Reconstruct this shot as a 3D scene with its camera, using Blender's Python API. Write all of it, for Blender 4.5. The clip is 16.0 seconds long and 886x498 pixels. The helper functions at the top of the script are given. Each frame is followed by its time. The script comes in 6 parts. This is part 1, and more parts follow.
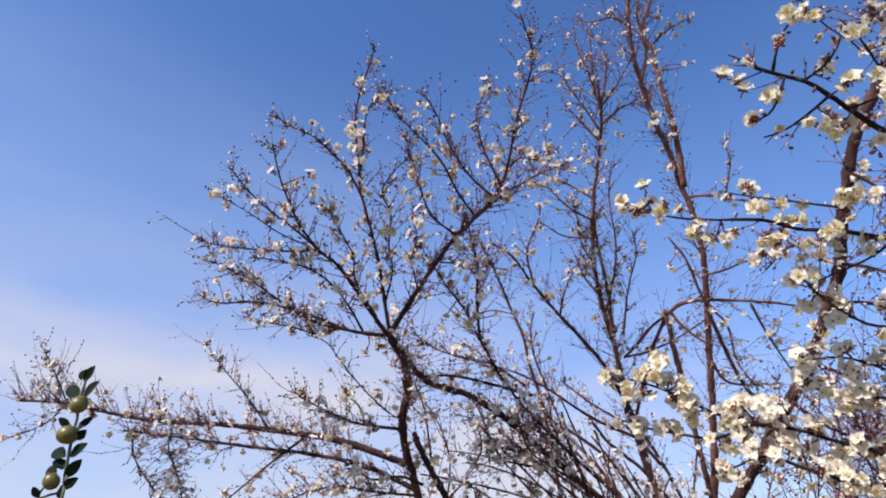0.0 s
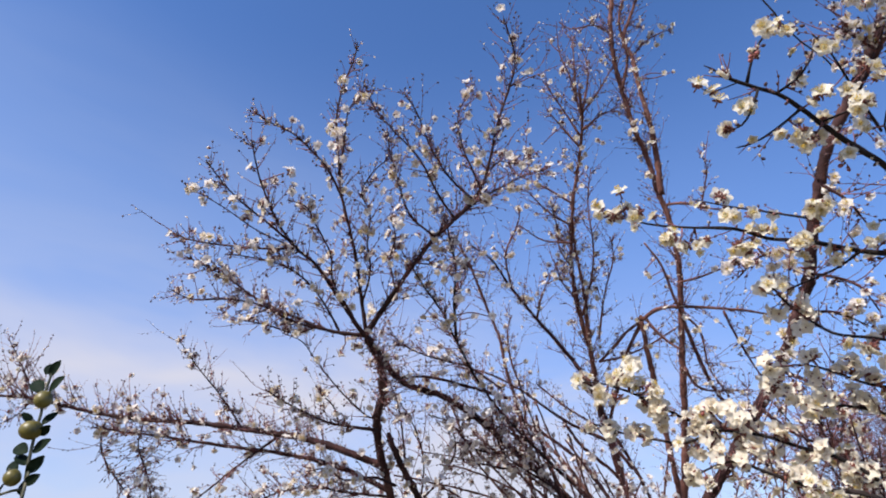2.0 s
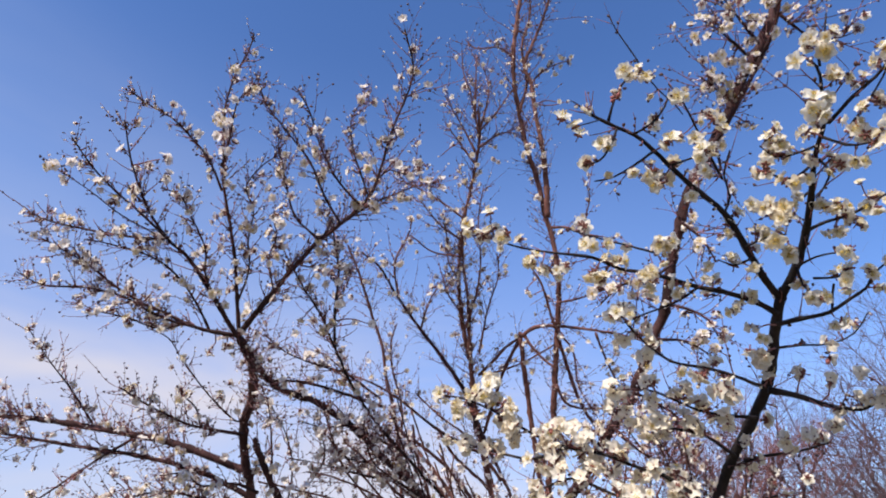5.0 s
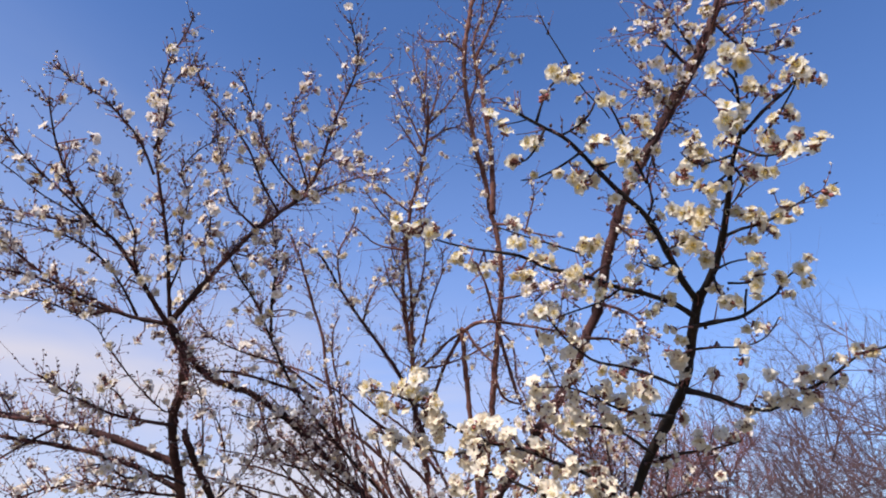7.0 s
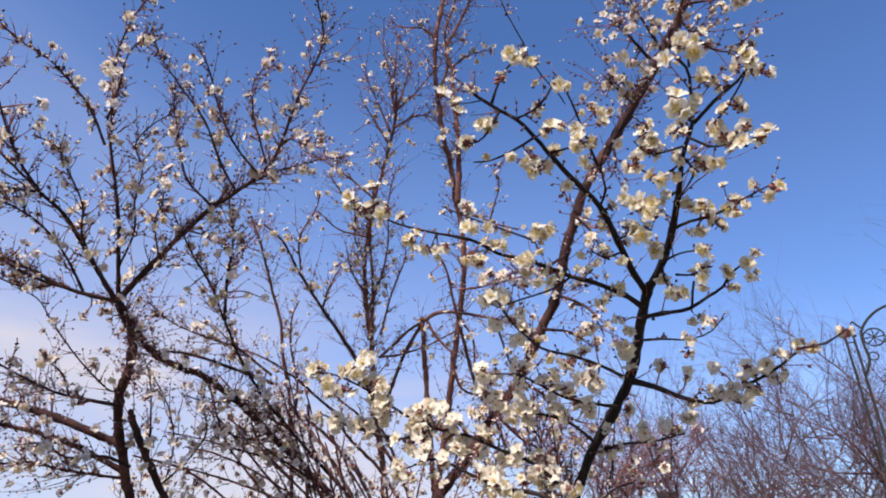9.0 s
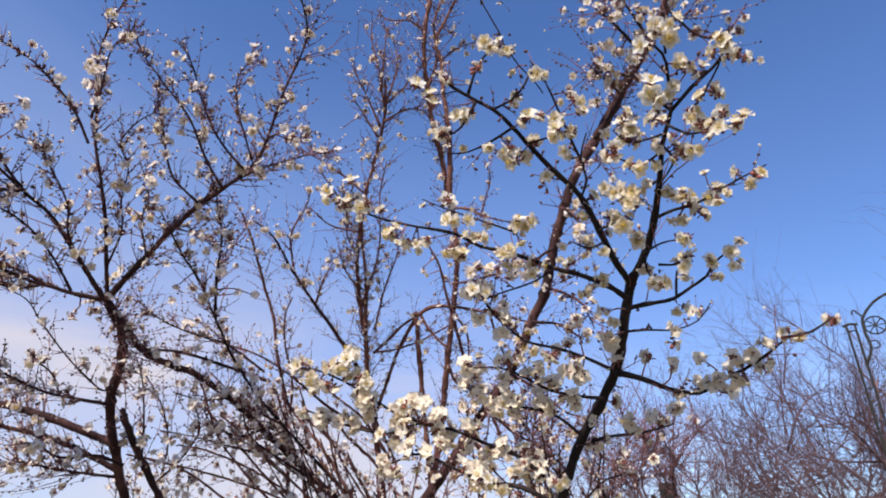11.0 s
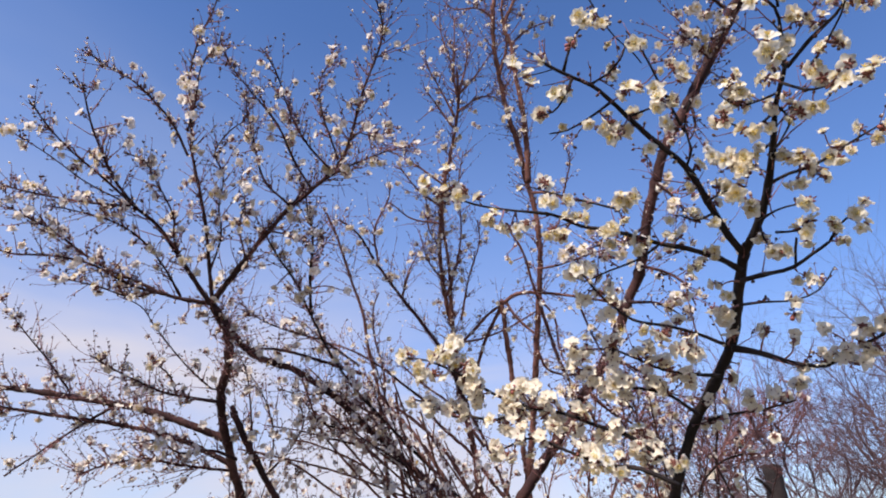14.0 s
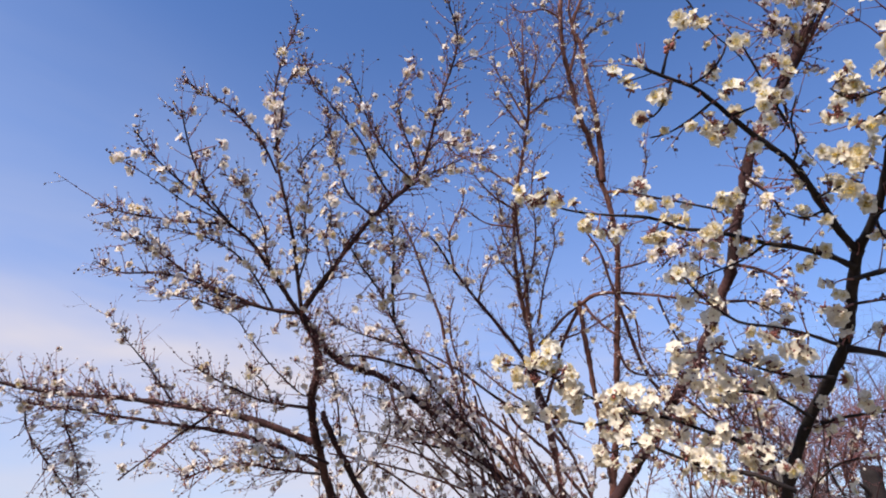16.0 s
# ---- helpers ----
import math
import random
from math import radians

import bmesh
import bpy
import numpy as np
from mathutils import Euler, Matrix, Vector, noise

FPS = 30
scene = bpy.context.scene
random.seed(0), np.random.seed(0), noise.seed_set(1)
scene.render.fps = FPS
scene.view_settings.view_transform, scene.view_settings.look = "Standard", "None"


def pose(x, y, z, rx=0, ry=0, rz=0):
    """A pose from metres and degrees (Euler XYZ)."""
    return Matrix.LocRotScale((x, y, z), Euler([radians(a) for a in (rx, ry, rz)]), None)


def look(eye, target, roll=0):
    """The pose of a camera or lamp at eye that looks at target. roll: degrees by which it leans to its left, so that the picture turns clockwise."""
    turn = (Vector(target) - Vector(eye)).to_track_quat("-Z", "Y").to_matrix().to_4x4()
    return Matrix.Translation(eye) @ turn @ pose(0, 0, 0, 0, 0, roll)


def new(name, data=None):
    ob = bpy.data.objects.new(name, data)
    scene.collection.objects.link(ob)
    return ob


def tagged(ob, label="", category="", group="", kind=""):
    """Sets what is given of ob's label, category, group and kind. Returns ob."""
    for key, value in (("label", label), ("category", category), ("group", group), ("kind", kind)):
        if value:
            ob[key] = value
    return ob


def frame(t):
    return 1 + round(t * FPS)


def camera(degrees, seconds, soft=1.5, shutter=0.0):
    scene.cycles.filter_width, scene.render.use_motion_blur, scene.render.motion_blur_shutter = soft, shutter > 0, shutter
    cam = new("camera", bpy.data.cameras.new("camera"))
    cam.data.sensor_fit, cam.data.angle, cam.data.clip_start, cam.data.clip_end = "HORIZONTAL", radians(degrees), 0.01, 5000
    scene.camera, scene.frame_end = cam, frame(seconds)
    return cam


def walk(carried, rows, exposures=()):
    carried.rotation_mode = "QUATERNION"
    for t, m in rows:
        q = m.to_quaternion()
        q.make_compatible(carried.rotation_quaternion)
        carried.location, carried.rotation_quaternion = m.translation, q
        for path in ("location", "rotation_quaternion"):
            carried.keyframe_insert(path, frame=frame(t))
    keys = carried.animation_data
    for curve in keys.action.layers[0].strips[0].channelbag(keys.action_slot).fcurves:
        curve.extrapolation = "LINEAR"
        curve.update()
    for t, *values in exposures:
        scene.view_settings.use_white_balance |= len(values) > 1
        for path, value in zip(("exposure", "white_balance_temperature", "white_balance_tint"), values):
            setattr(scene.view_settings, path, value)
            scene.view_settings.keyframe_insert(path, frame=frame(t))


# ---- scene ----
cam = camera(73.2, 16.0, soft=1.95)
PATH = [
    (0, (0.096, -0.074, 1.475), (-0.053, 1.686, 2.412), 0.2),
    (0.5, (0.095, -0.073, 1.475), (-0.05, 1.688, 2.41), 0.4),
    (1, (0.094, -0.073, 1.475), (-0.046, 1.688, 2.413), 0.4),
    (1.5, (0.097, -0.074, 1.474), (-0.023, 1.687, 2.414), 0.4),
    (2, (0.103, -0.074, 1.474), (0.017, 1.687, 2.416), 0.6),
    (2.5, (0.111, -0.073, 1.473), (0.069, 1.691, 2.415), 0.7),
    (3, (0.122, -0.069, 1.475), (0.124, 1.692, 2.422), 0.6),
    (3.5, (0.134, -0.074, 1.48), (0.178, 1.681, 2.437), 0.7),
    (4, (0.141, -0.075, 1.48), (0.24, 1.673, 2.446), 0.8),
    (4.5, (0.154, -0.078, 1.481), (0.308, 1.664, 2.451), 0.8),
    (5, (0.167, -0.078, 1.482), (0.383, 1.662, 2.444), 0.6),
    (7.5, (0.227, -0.084, 1.487), (0.597, 1.64, 2.431), 0.9),
    (8, (0.237, -0.082, 1.484), (0.629, 1.634, 2.434), 1.4),
    (8.5, (0.251, -0.076, 1.479), (0.674, 1.636, 2.423), 1.2),
    (9, (0.258, -0.071, 1.475), (0.694, 1.645, 2.405), 1.4),
    (9.5, (0.269, -0.068, 1.473), (0.712, 1.655, 2.389), 1.0),
    (12, (0.299, -0.073, 1.48), (0.69, 1.664, 2.392), -0.1),
    (12.5, (0.281, -0.066, 1.478), (0.625, 1.684, 2.385), -0.3),
    (13, (0.267, -0.059, 1.473), (0.569, 1.698, 2.38), -0.2),
    (13.5, (0.252, -0.052, 1.464), (0.514, 1.714, 2.366), 0.2),
    (14, (0.241, -0.056, 1.47), (0.457, 1.723, 2.357), 0.1),
    (14.5, (0.218, -0.054, 1.47), (0.39, 1.731, 2.356), 0.2),
    (15, (0.201, -0.061, 1.476), (0.323, 1.729, 2.359), 0.3),
    (15.5, (0.187, -0.068, 1.475), (0.26, 1.722, 2.364), 0.5),
    (16, (0.172, -0.07, 1.476), (0.206, 1.723, 2.363), 0.6),
]
walk(cam, [(t, look(eye, target, roll)) for t, eye, target, roll in PATH], exposures=((0, 0.36, 6500, 10), (2.5, 0.36, 6500, 10.5), (8.5, 0.37, 6750, 13), (16, 0.37, 6800, 13)))

# ---- world and sun ----
SUN_EL, SUN_AZ = 43.0, -136.0          # azimuth from +y, clockwise seen from above (minus: towards -x)
world = bpy.data.worlds.new("world")
scene.world = world
world.use_nodes = True
wn, wl = world.node_tree.nodes, world.node_tree.links
wn.clear()


def wnode(kind, **values):
    n = wn.new(kind)
    for k, v in values.items():
        n.inputs[k].default_value = v
    return n


w_out, w_bg = wn.new("ShaderNodeOutputWorld"), wn.new("ShaderNodeBackground")
sky = wn.new("ShaderNodeTexSky")
sky.sky_type, sky.sun_disc = "NISHITA", False
sky.sun_elevation, sky.sun_rotation = radians(SUN_EL), radians(SUN_AZ)
sky.air_density, sky.dust_density, sky.ozone_density = 1.0, 0.25, 4.0
w_bg.inputs["Strength"].default_value = 0.114
w_tc = wn.new("ShaderNodeTexCoord")
w_sep = wn.new("ShaderNodeSeparateXYZ")
wl.new(w_tc.outputs["Generated"], w_sep.inputs[0])
# thin cirrus: streaky noise, thicker towards the horizon
w_map = wn.new("ShaderNodeMapping")
w_map.inputs["Scale"].default_value = (1.1, 1.1, 4.2)
w_map.inputs["Rotation"].default_value = (0.12, 0.1, 0.3)
wl.new(w_tc.outputs["Generated"], w_map.inputs["Vector"])
w_noise = wn.new("ShaderNodeTexNoise")
w_noise.inputs["Scale"].default_value, w_noise.inputs["Detail"].default_value, w_noise.inputs["Roughness"].default_value = 1.7, 4.0, 0.5
w_noise.inputs["Distortion"].default_value = 0.5
wl.new(w_map.outputs[0], w_noise.inputs["Vector"])
w_low = wn.new("ShaderNodeMapRange")
w_low.inputs["From Min"].default_value, w_low.inputs["From Max"].default_value = 0.46, 0.14
w_low.interpolation_type = "SMOOTHSTEP"
wl.new(w_sep.outputs["Z"], w_low.inputs["Value"])
w_side = wn.new("ShaderNodeMapRange")
w_side.inputs["From Min"].default_value, w_side.inputs["From Max"].default_value = 0.72, -0.15
w_side.interpolation_type = "SMOOTHSTEP"
wl.new(w_sep.outputs["X"], w_side.inputs["Value"])
w_streak = wn.new("ShaderNodeMapRange")
w_streak.inputs["From Min"].default_value, w_streak.inputs["From Max"].default_value = 0.4, 0.63
wl.new(w_noise.outputs["Fac"], w_streak.inputs["Value"])


def wmath(op, a, b):
    n = wn.new("ShaderNodeMath")
    n.operation, n.use_clamp = op, op != "SUBTRACT"
    for k, v in ((0, a), (1, b)):
        if isinstance(v, float):
            n.inputs[k].default_value = v
        else:
            wl.new(v, n.inputs[k])
    return n.outputs[0]


w_veil = wmath("MULTIPLY", w_low.outputs[0], wmath("ADD", wmath("MULTIPLY", w_streak.outputs[0], 0.8), 0.22))
w_veil = wmath("MULTIPLY", w_veil, wmath("ADD", wmath("MULTIPLY", w_side.outputs[0], 0.88), 0.19))
w_left = wn.new("ShaderNodeMapRange")
w_left.inputs["From Min"].default_value, w_left.inputs["From Max"].default_value = 0.3, -0.55
w_left.interpolation_type = "SMOOTHSTEP"
wl.new(w_sep.outputs["X"], w_left.inputs["Value"])
w_mid = wn.new("ShaderNodeMapRange")
w_mid.inputs["From Min"].default_value, w_mid.inputs["From Max"].default_value = 0.8, 0.42
w_mid.interpolation_type = "SMOOTHSTEP"
wl.new(w_sep.outputs["Z"], w_mid.inputs["Value"])
w_under = wn.new("ShaderNodeMapRange")
w_under.inputs["From Min"].default_value, w_under.inputs["From Max"].default_value = 0.27, 0.13
w_under.interpolation_type = "SMOOTHSTEP"
wl.new(w_sep.outputs["Z"], w_under.inputs["Value"])
w_veil = wmath("MULTIPLY", w_veil, wmath("SUBTRACT", 1.0, wmath("MULTIPLY", wmath("MULTIPLY", w_under.outputs[0], w_left.outputs[0]), 0.5)))
w_band = wn.new("ShaderNodeMapRange")
w_band.inputs["From Min"].default_value, w_band.inputs["From Max"].default_value = 0.36, 0.27
w_band.interpolation_type = "SMOOTHSTEP"
wl.new(w_sep.outputs["Z"], w_band.inputs["Value"])
w_veil = wmath("ADD", w_veil, wmath("MULTIPLY", wmath("MULTIPLY", w_band.outputs[0], wmath("SUBTRACT", 1.0, w_under.outputs[0])), wmath("MULTIPLY", w_left.outputs[0], 0.34)))
w_high = wmath("MULTIPLY", wmath("MULTIPLY", w_left.outputs[0], w_mid.outputs[0]), wmath("ADD", wmath("MULTIPLY", w_streak.outputs[0], 0.12), 0.11))
# the bright lower sky, weaker towards +x
w_deep = wn.new("ShaderNodeMapRange")
w_deep.inputs["From Min"].default_value, w_deep.inputs["From Max"].default_value = 0.74, 0.3
w_deep.interpolation_type = "SMOOTHSTEP"
wl.new(w_sep.outputs["Z"], w_deep.inputs["Value"])
w_east = wn.new("ShaderNodeMapRange")
w_east.inputs["From Min"].default_value, w_east.inputs["From Max"].default_value = 0.75, 0.25
w_east.interpolation_type = "SMOOTHSTEP"
wl.new(w_sep.outputs["X"], w_east.inputs["Value"])
w_low_sky = wmath("MULTIPLY", wmath("MULTIPLY", w_deep.outputs[0], wmath("ADD", wmath("MULTIPLY", w_east.outputs[0], 0.8), 0.2)), 0.54)


def wmix(a, colour, fac):
    n = wn.new("ShaderNodeMix")
    n.data_type = "RGBA"
    n.inputs["B"].default_value = (*colour, 1)
    wl.new(fac, n.inputs["Factor"])
    wl.new(a, n.inputs["A"])
    return n.outputs["Result"]


w_tint = wn.new("ShaderNodeMix")
w_tint.data_type, w_tint.blend_type = "RGBA", "MULTIPLY"
w_tint.inputs["Factor"].default_value = 1.0
w_tint.inputs["B"].default_value = (1.09, 1.17, 1.42, 1)
w_sat = wnode("ShaderNodeHueSaturation", Saturation=1.1, Value=1.0)
wl.new(sky.outputs[0], w_sat.inputs["Color"])
wl.new(w_sat.outputs[0], w_tint.inputs["A"])
w_sky = wmix(w_tint.outputs["Result"], (2.05, 3.2, 6.4), w_low_sky)
w_sky = wmix(w_sky, (3.9, 4.15, 5.0), w_high)
w_sky = wmix(w_sky, (5.05, 4.97, 5.6), wmath("MINIMUM", w_veil, 0.95))
wl.new(w_sky, w_bg.inputs["Color"])
wl.new(w_bg.outputs[0], w_out.inputs["Surface"])

sun = new("sun", bpy.data.lights.new("sun", "SUN"))
sun.data.energy, sun.data.angle, sun.data.color = 5.0, radians(0.5), (1.0, 0.94, 0.85)
_az, _el = radians(SUN_AZ), radians(SUN_EL)
SUN_DIR = Vector((math.sin(_az) * math.cos(_el), math.cos(_az) * math.cos(_el), math.sin(_el)))
sun.matrix_world = look(SUN_DIR * 30, (0, 0, 0))


# ---- materials ----
def material(name, rough=0.7):
    m = bpy.data.materials.new(name)
    m.use_nodes = True
    nt = m.node_tree
    b = nt.nodes["Principled BSDF"]
    b.inputs["Roughness"].default_value = rough
    return m, nt, b


def ramp(nt, fac, stops):
    r = nt.nodes.new("ShaderNodeValToRGB")
    for k, (at, colour) in enumerate(stops):
        e = r.color_ramp.elements[k] if k < 2 else r.color_ramp.elements.new(at)
        e.position, e.color = at, (*colour, 1)
    nt.links.new(fac, r.inputs[0])
    return r.outputs[0]


def noise_of(nt, scale, detail=4.0, stretch=None, rough=0.55):
    tc = nt.nodes.new("ShaderNodeTexCoord")
    src = tc.outputs["Object"]
    if stretch:
        mp = nt.nodes.new("ShaderNodeMapping")
        mp.inputs["Scale"].default_value = stretch
        nt.links.new(src, mp.inputs["Vector"])
        src = mp.outputs[0]
    n = nt.nodes.new("ShaderNodeTexNoise")
    n.inputs["Scale"].default_value, n.inputs["Detail"].default_value, n.inputs["Roughness"].default_value = scale, detail, rough
    nt.links.new(src, n.inputs["Vector"])
    return n.outputs["Fac"]


def blend(nt, a, b, fac, mode="MIX"):
    m = nt.nodes.new("ShaderNodeMix")
    m.data_type, m.blend_type = "RGBA", mode
    for key, v in (("A", a), ("B", b), ("Factor", fac)):
        if isinstance(v, (float, int)):
            m.inputs[key].default_value = v
        elif isinstance(v, tuple):
            m.inputs[key].default_value = (*v, 1)
        else:
            nt.links.new(v, m.inputs[key])
    return m.outputs["Result"]


def bump(nt, b, height, strength, distance):
    bp = nt.nodes.new("ShaderNodeBump")
    bp.inputs["Strength"].default_value, bp.inputs["Distance"].default_value = strength, distance
    nt.links.new(height, bp.inputs["Height"])
    nt.links.new(bp.outputs[0], b.inputs["Normal"])


def bark(name, dark, mid, light, lichen=(0.3, 0.3, 0.27), amount=0.62, fine=130.0):
    m, nt, b = material(name, 0.85)
    big = noise_of(nt, 14.0, 4.0, (1, 1, 0.45))
    small = noise_of(nt, fine, 5.0, (1, 1, 0.6), 0.7)
    col = ramp(nt, big, ((0.3, dark), (0.52, mid), (0.75, light)))
    col = blend(nt, col, ramp(nt, small, ((0.3, (0.45, 0.42, 0.4)), (0.7, (1.35, 1.3, 1.25)))), 0.8, "MULTIPLY")
    spots = ramp(nt, noise_of(nt, 45.0, 3.0), ((amount, (0, 0, 0)), (amount + 0.1, (1, 1, 1))))
    col = blend(nt, col, lichen, spots)
    nt.links.new(col, b.inputs["Base Color"])
    b.inputs["Specular IOR Level"].default_value = 0.3
    bump(nt, b, small, 0.6, 0.003)
    return m


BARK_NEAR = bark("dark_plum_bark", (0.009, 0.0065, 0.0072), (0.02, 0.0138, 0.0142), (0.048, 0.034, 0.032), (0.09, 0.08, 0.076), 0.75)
BARK_PLUM = bark("plum_bark", (0.017, 0.0076, 0.0082), (0.052, 0.0225, 0.0235), (0.135, 0.068, 0.064), (0.2, 0.175, 0.16), 0.69)
BARK_RED = bark("reddish_bark", (0.066, 0.027, 0.025), (0.18, 0.082, 0.07), (0.38, 0.2, 0.168), (0.38, 0.31, 0.28), 0.66)
BARK_TWIG = bark("twig_bark", (0.088, 0.034, 0.037), (0.23, 0.095, 0.096), (0.4, 0.215, 0.205), (0.2, 0.17, 0.15), 0.74)
BARK_FAR = bark("bare_wood_bark", (0.048, 0.029, 0.034), (0.115, 0.07, 0.08), (0.22, 0.145, 0.158), (0.3, 0.25, 0.25), 0.68)


def petal_material(name, tip, heart, glow=(1.0, 0.96, 0.86)):
    m, nt, b = material(name, 0.6)
    tc = nt.nodes.new("ShaderNodeTexCoord")
    ln = nt.nodes.new("ShaderNodeVectorMath")
    ln.operation = "LENGTH"
    nt.links.new(tc.outputs["Object"], ln.inputs[0])
    sc = nt.nodes.new("ShaderNodeMath")
    sc.operation = "MULTIPLY"
    sc.inputs[1].default_value = 1 / 0.014
    nt.links.new(ln.outputs["Value"], sc.inputs[0])
    col = ramp(nt, sc.outputs[0], ((0.1, heart), (0.46, tip)))
    info = nt.nodes.new("ShaderNodeObjectInfo")
    col = blend(nt, col, ramp(nt, info.outputs["Random"], ((0.0, (0.97, 0.93, 0.86)), (0.6, (1.0, 0.99, 0.97)))), 1.0, "MULTIPLY")
    col = blend(nt, col, ramp(nt, noise_of(nt, 260.0, 3.0), ((0.3, (0.9, 0.88, 0.84)), (0.6, (1, 1, 1)))), 0.7, "MULTIPLY")
    nt.links.new(col, b.inputs["Base Color"])
    b.inputs["Specular IOR Level"].default_value = 0.15
    tr = nt.nodes.new("ShaderNodeBsdfTranslucent")
    nt.links.new(blend(nt, col, glow, 1.0, "MULTIPLY"), tr.inputs["Color"])
    mx = nt.nodes.new("ShaderNodeMixShader")
    mx.inputs[0].default_value = 0.5
    nt.links.new(b.outputs[0], mx.inputs[1])
    nt.links.new(tr.outputs[0], mx.inputs[2])
    nt.links.new(mx.outputs[0], nt.nodes["Material Output"].inputs["Surface"])
    bump(nt, b, noise_of(nt, 500.0, 3.0, (1, 1, 0.2)), 0.25, 0.001)
    return m


PETAL = petal_material("cream_petal", (0.95, 0.925, 0.87), (0.87, 0.77, 0.46))
WHITE = petal_material("white_petal", (0.96, 0.93, 0.915), (0.92, 0.83, 0.77), (1.0, 0.95, 0.92))


def simple(name, stops, scale, rough=0.6, height=0.2, dist=0.001):
    m, nt, b = material(name, rough)
    f = noise_of(nt, scale, 4.0)
    nt.links.new(ramp(nt, f, stops), b.inputs["Base Color"])
    bump(nt, b, f, height, dist)
    return m


CALYX = simple("red_brown_calyx", ((0.3, (0.1, 0.028, 0.025)), (0.7, (0.25, 0.085, 0.06))), 300.0)
BUD = simple("dark_bud_scales", ((0.3, (0.022, 0.009, 0.011)), (0.7, (0.1, 0.04, 0.038))), 260.0)
RED_BUD = simple("crimson_bud", ((0.3, (0.2, 0.045, 0.042)), (0.7, (0.42, 0.14, 0.12))), 260.0)
STAMEN = simple("pale_filament", ((0.3, (0.7, 0.66, 0.42)), (0.7, (0.82, 0.78, 0.55))), 400.0)
ANTHER = simple("yellow_anther", ((0.3, (0.6, 0.4, 0.05)), (0.7, (0.75, 0.55, 0.12))), 400.0)
LEAF = simple("dark_glossy_leaf", ((0.3, (0.006, 0.011, 0.007)), (0.7, (0.018, 0.028, 0.015))), 120.0, 0.55, 0.3)
LEAF.node_tree.nodes["Principled BSDF"].inputs["Specular IOR Level"].default_value = 0.04
FRUIT = simple("olive_green_fruit", ((0.25, (0.06, 0.052, 0.01)), (0.5, (0.13, 0.105, 0.018)), (0.75, (0.22, 0.165, 0.04))), 95.0, 0.42, 0.25)
STEM_GREEN = simple("dark_green_stem", ((0.3, (0.03, 0.035, 0.018)), (0.7, (0.08, 0.075, 0.04))), 150.0)
IRON = simple("dark_wrought_iron", ((0.3, (0.008, 0.008, 0.009)), (0.7, (0.02, 0.018, 0.018))), 60.0, 0.8)
SOIL = simple("winter_grass_soil", ((0.25, (0.06, 0.045, 0.028)), (0.5, (0.13, 0.11, 0.055)), (0.75, (0.2, 0.17, 0.09))), 3.0, 0.95, 0.6, 0.03)


# ---- mesh tools ----
class Sheet:
    """Gathers tubes and small solids into one mesh."""

    def __init__(self):
        self.verts, self.faces, self.mats = [], [], []

    def tube(self, pts, radii, sides=6, mat=0, cap=True):
        n, first = len(pts), len(self.verts)
        axis = (pts[1] - pts[0]).normalized()
        side = axis.orthogonal().normalized()
        for k in range(n):
            ahead = (pts[min(k + 1, n - 1)] - pts[max(k - 1, 0)])
            ahead = ahead.normalized() if ahead.length > 1e-9 else axis
            side = (side - ahead * side.dot(ahead))
            side = side.normalized() if side.length > 1e-6 else ahead.orthogonal().normalized()
            over = ahead.cross(side)
            for j in range(sides):
                a = math.tau * j / sides
                self.verts.append(pts[k] + (side * math.cos(a) + over * math.sin(a)) * radii[k])
        for k in range(n - 1):
            for j in range(sides):
                a, b = first + k * sides + j, first + k * sides + (j + 1) % sides
                self.faces.append((a, b, b + sides, a + sides))
                self.mats.append(mat)
        if cap:
            self.faces += [tuple(first + j for j in range(sides - 1, -1, -1)), tuple(first + (n - 1) * sides + j for j in range(sides))]
            self.mats += [mat, mat]

    def bulb(self, at, axis, length, radius, mat=0, sides=6, rings=4):
        """An egg-shaped solid that grows from at along axis."""
        axis = axis.normalized()
        pts, rad = [], []
        for k in range(rings + 1):
            u = k / rings
            pts.append(at + axis * length * u)
            rad.append(max(radius * math.sin(math.pi * (0.08 + 0.9 * u)) ** 0.7, 0.0002))
        self.tube(pts, rad, sides, mat)

    def grid(self, rows, mat=0):
        first, w = len(self.verts), len(rows[0])
        for r in rows:
            self.verts += r
        for k in range(len(rows) - 1):
            for j in range(w - 1):
                a = first + k * w + j
                self.faces.append((a, a + 1, a + w + 1, a + w))
                self.mats.append(mat)

    def mesh(self, name, mats, smooth=True):
        me = bpy.data.meshes.new(name)
        me.from_pydata([tuple(v) for v in self.verts], [], self.faces)
        for m in mats:
            me.materials.append(m)
        me.polygons.foreach_set("material_index", self.mats)
        if smooth:
            me.polygons.foreach_set("use_smooth", [True] * len(self.faces))
        me.update()
        return me


def part(name, me, parent, label="", kind="", m=None):
    ob = new(name, me)
    ob.parent = parent
    if m is not None:
        ob.matrix_basis = m
    return tagged(ob, label, kind=kind)


def thing(name, at, label, category, group="", kind=""):
    ob = new(name)
    ob.empty_display_size = 0.2
    ob.location = at
    return tagged(ob, label, category, group, kind)


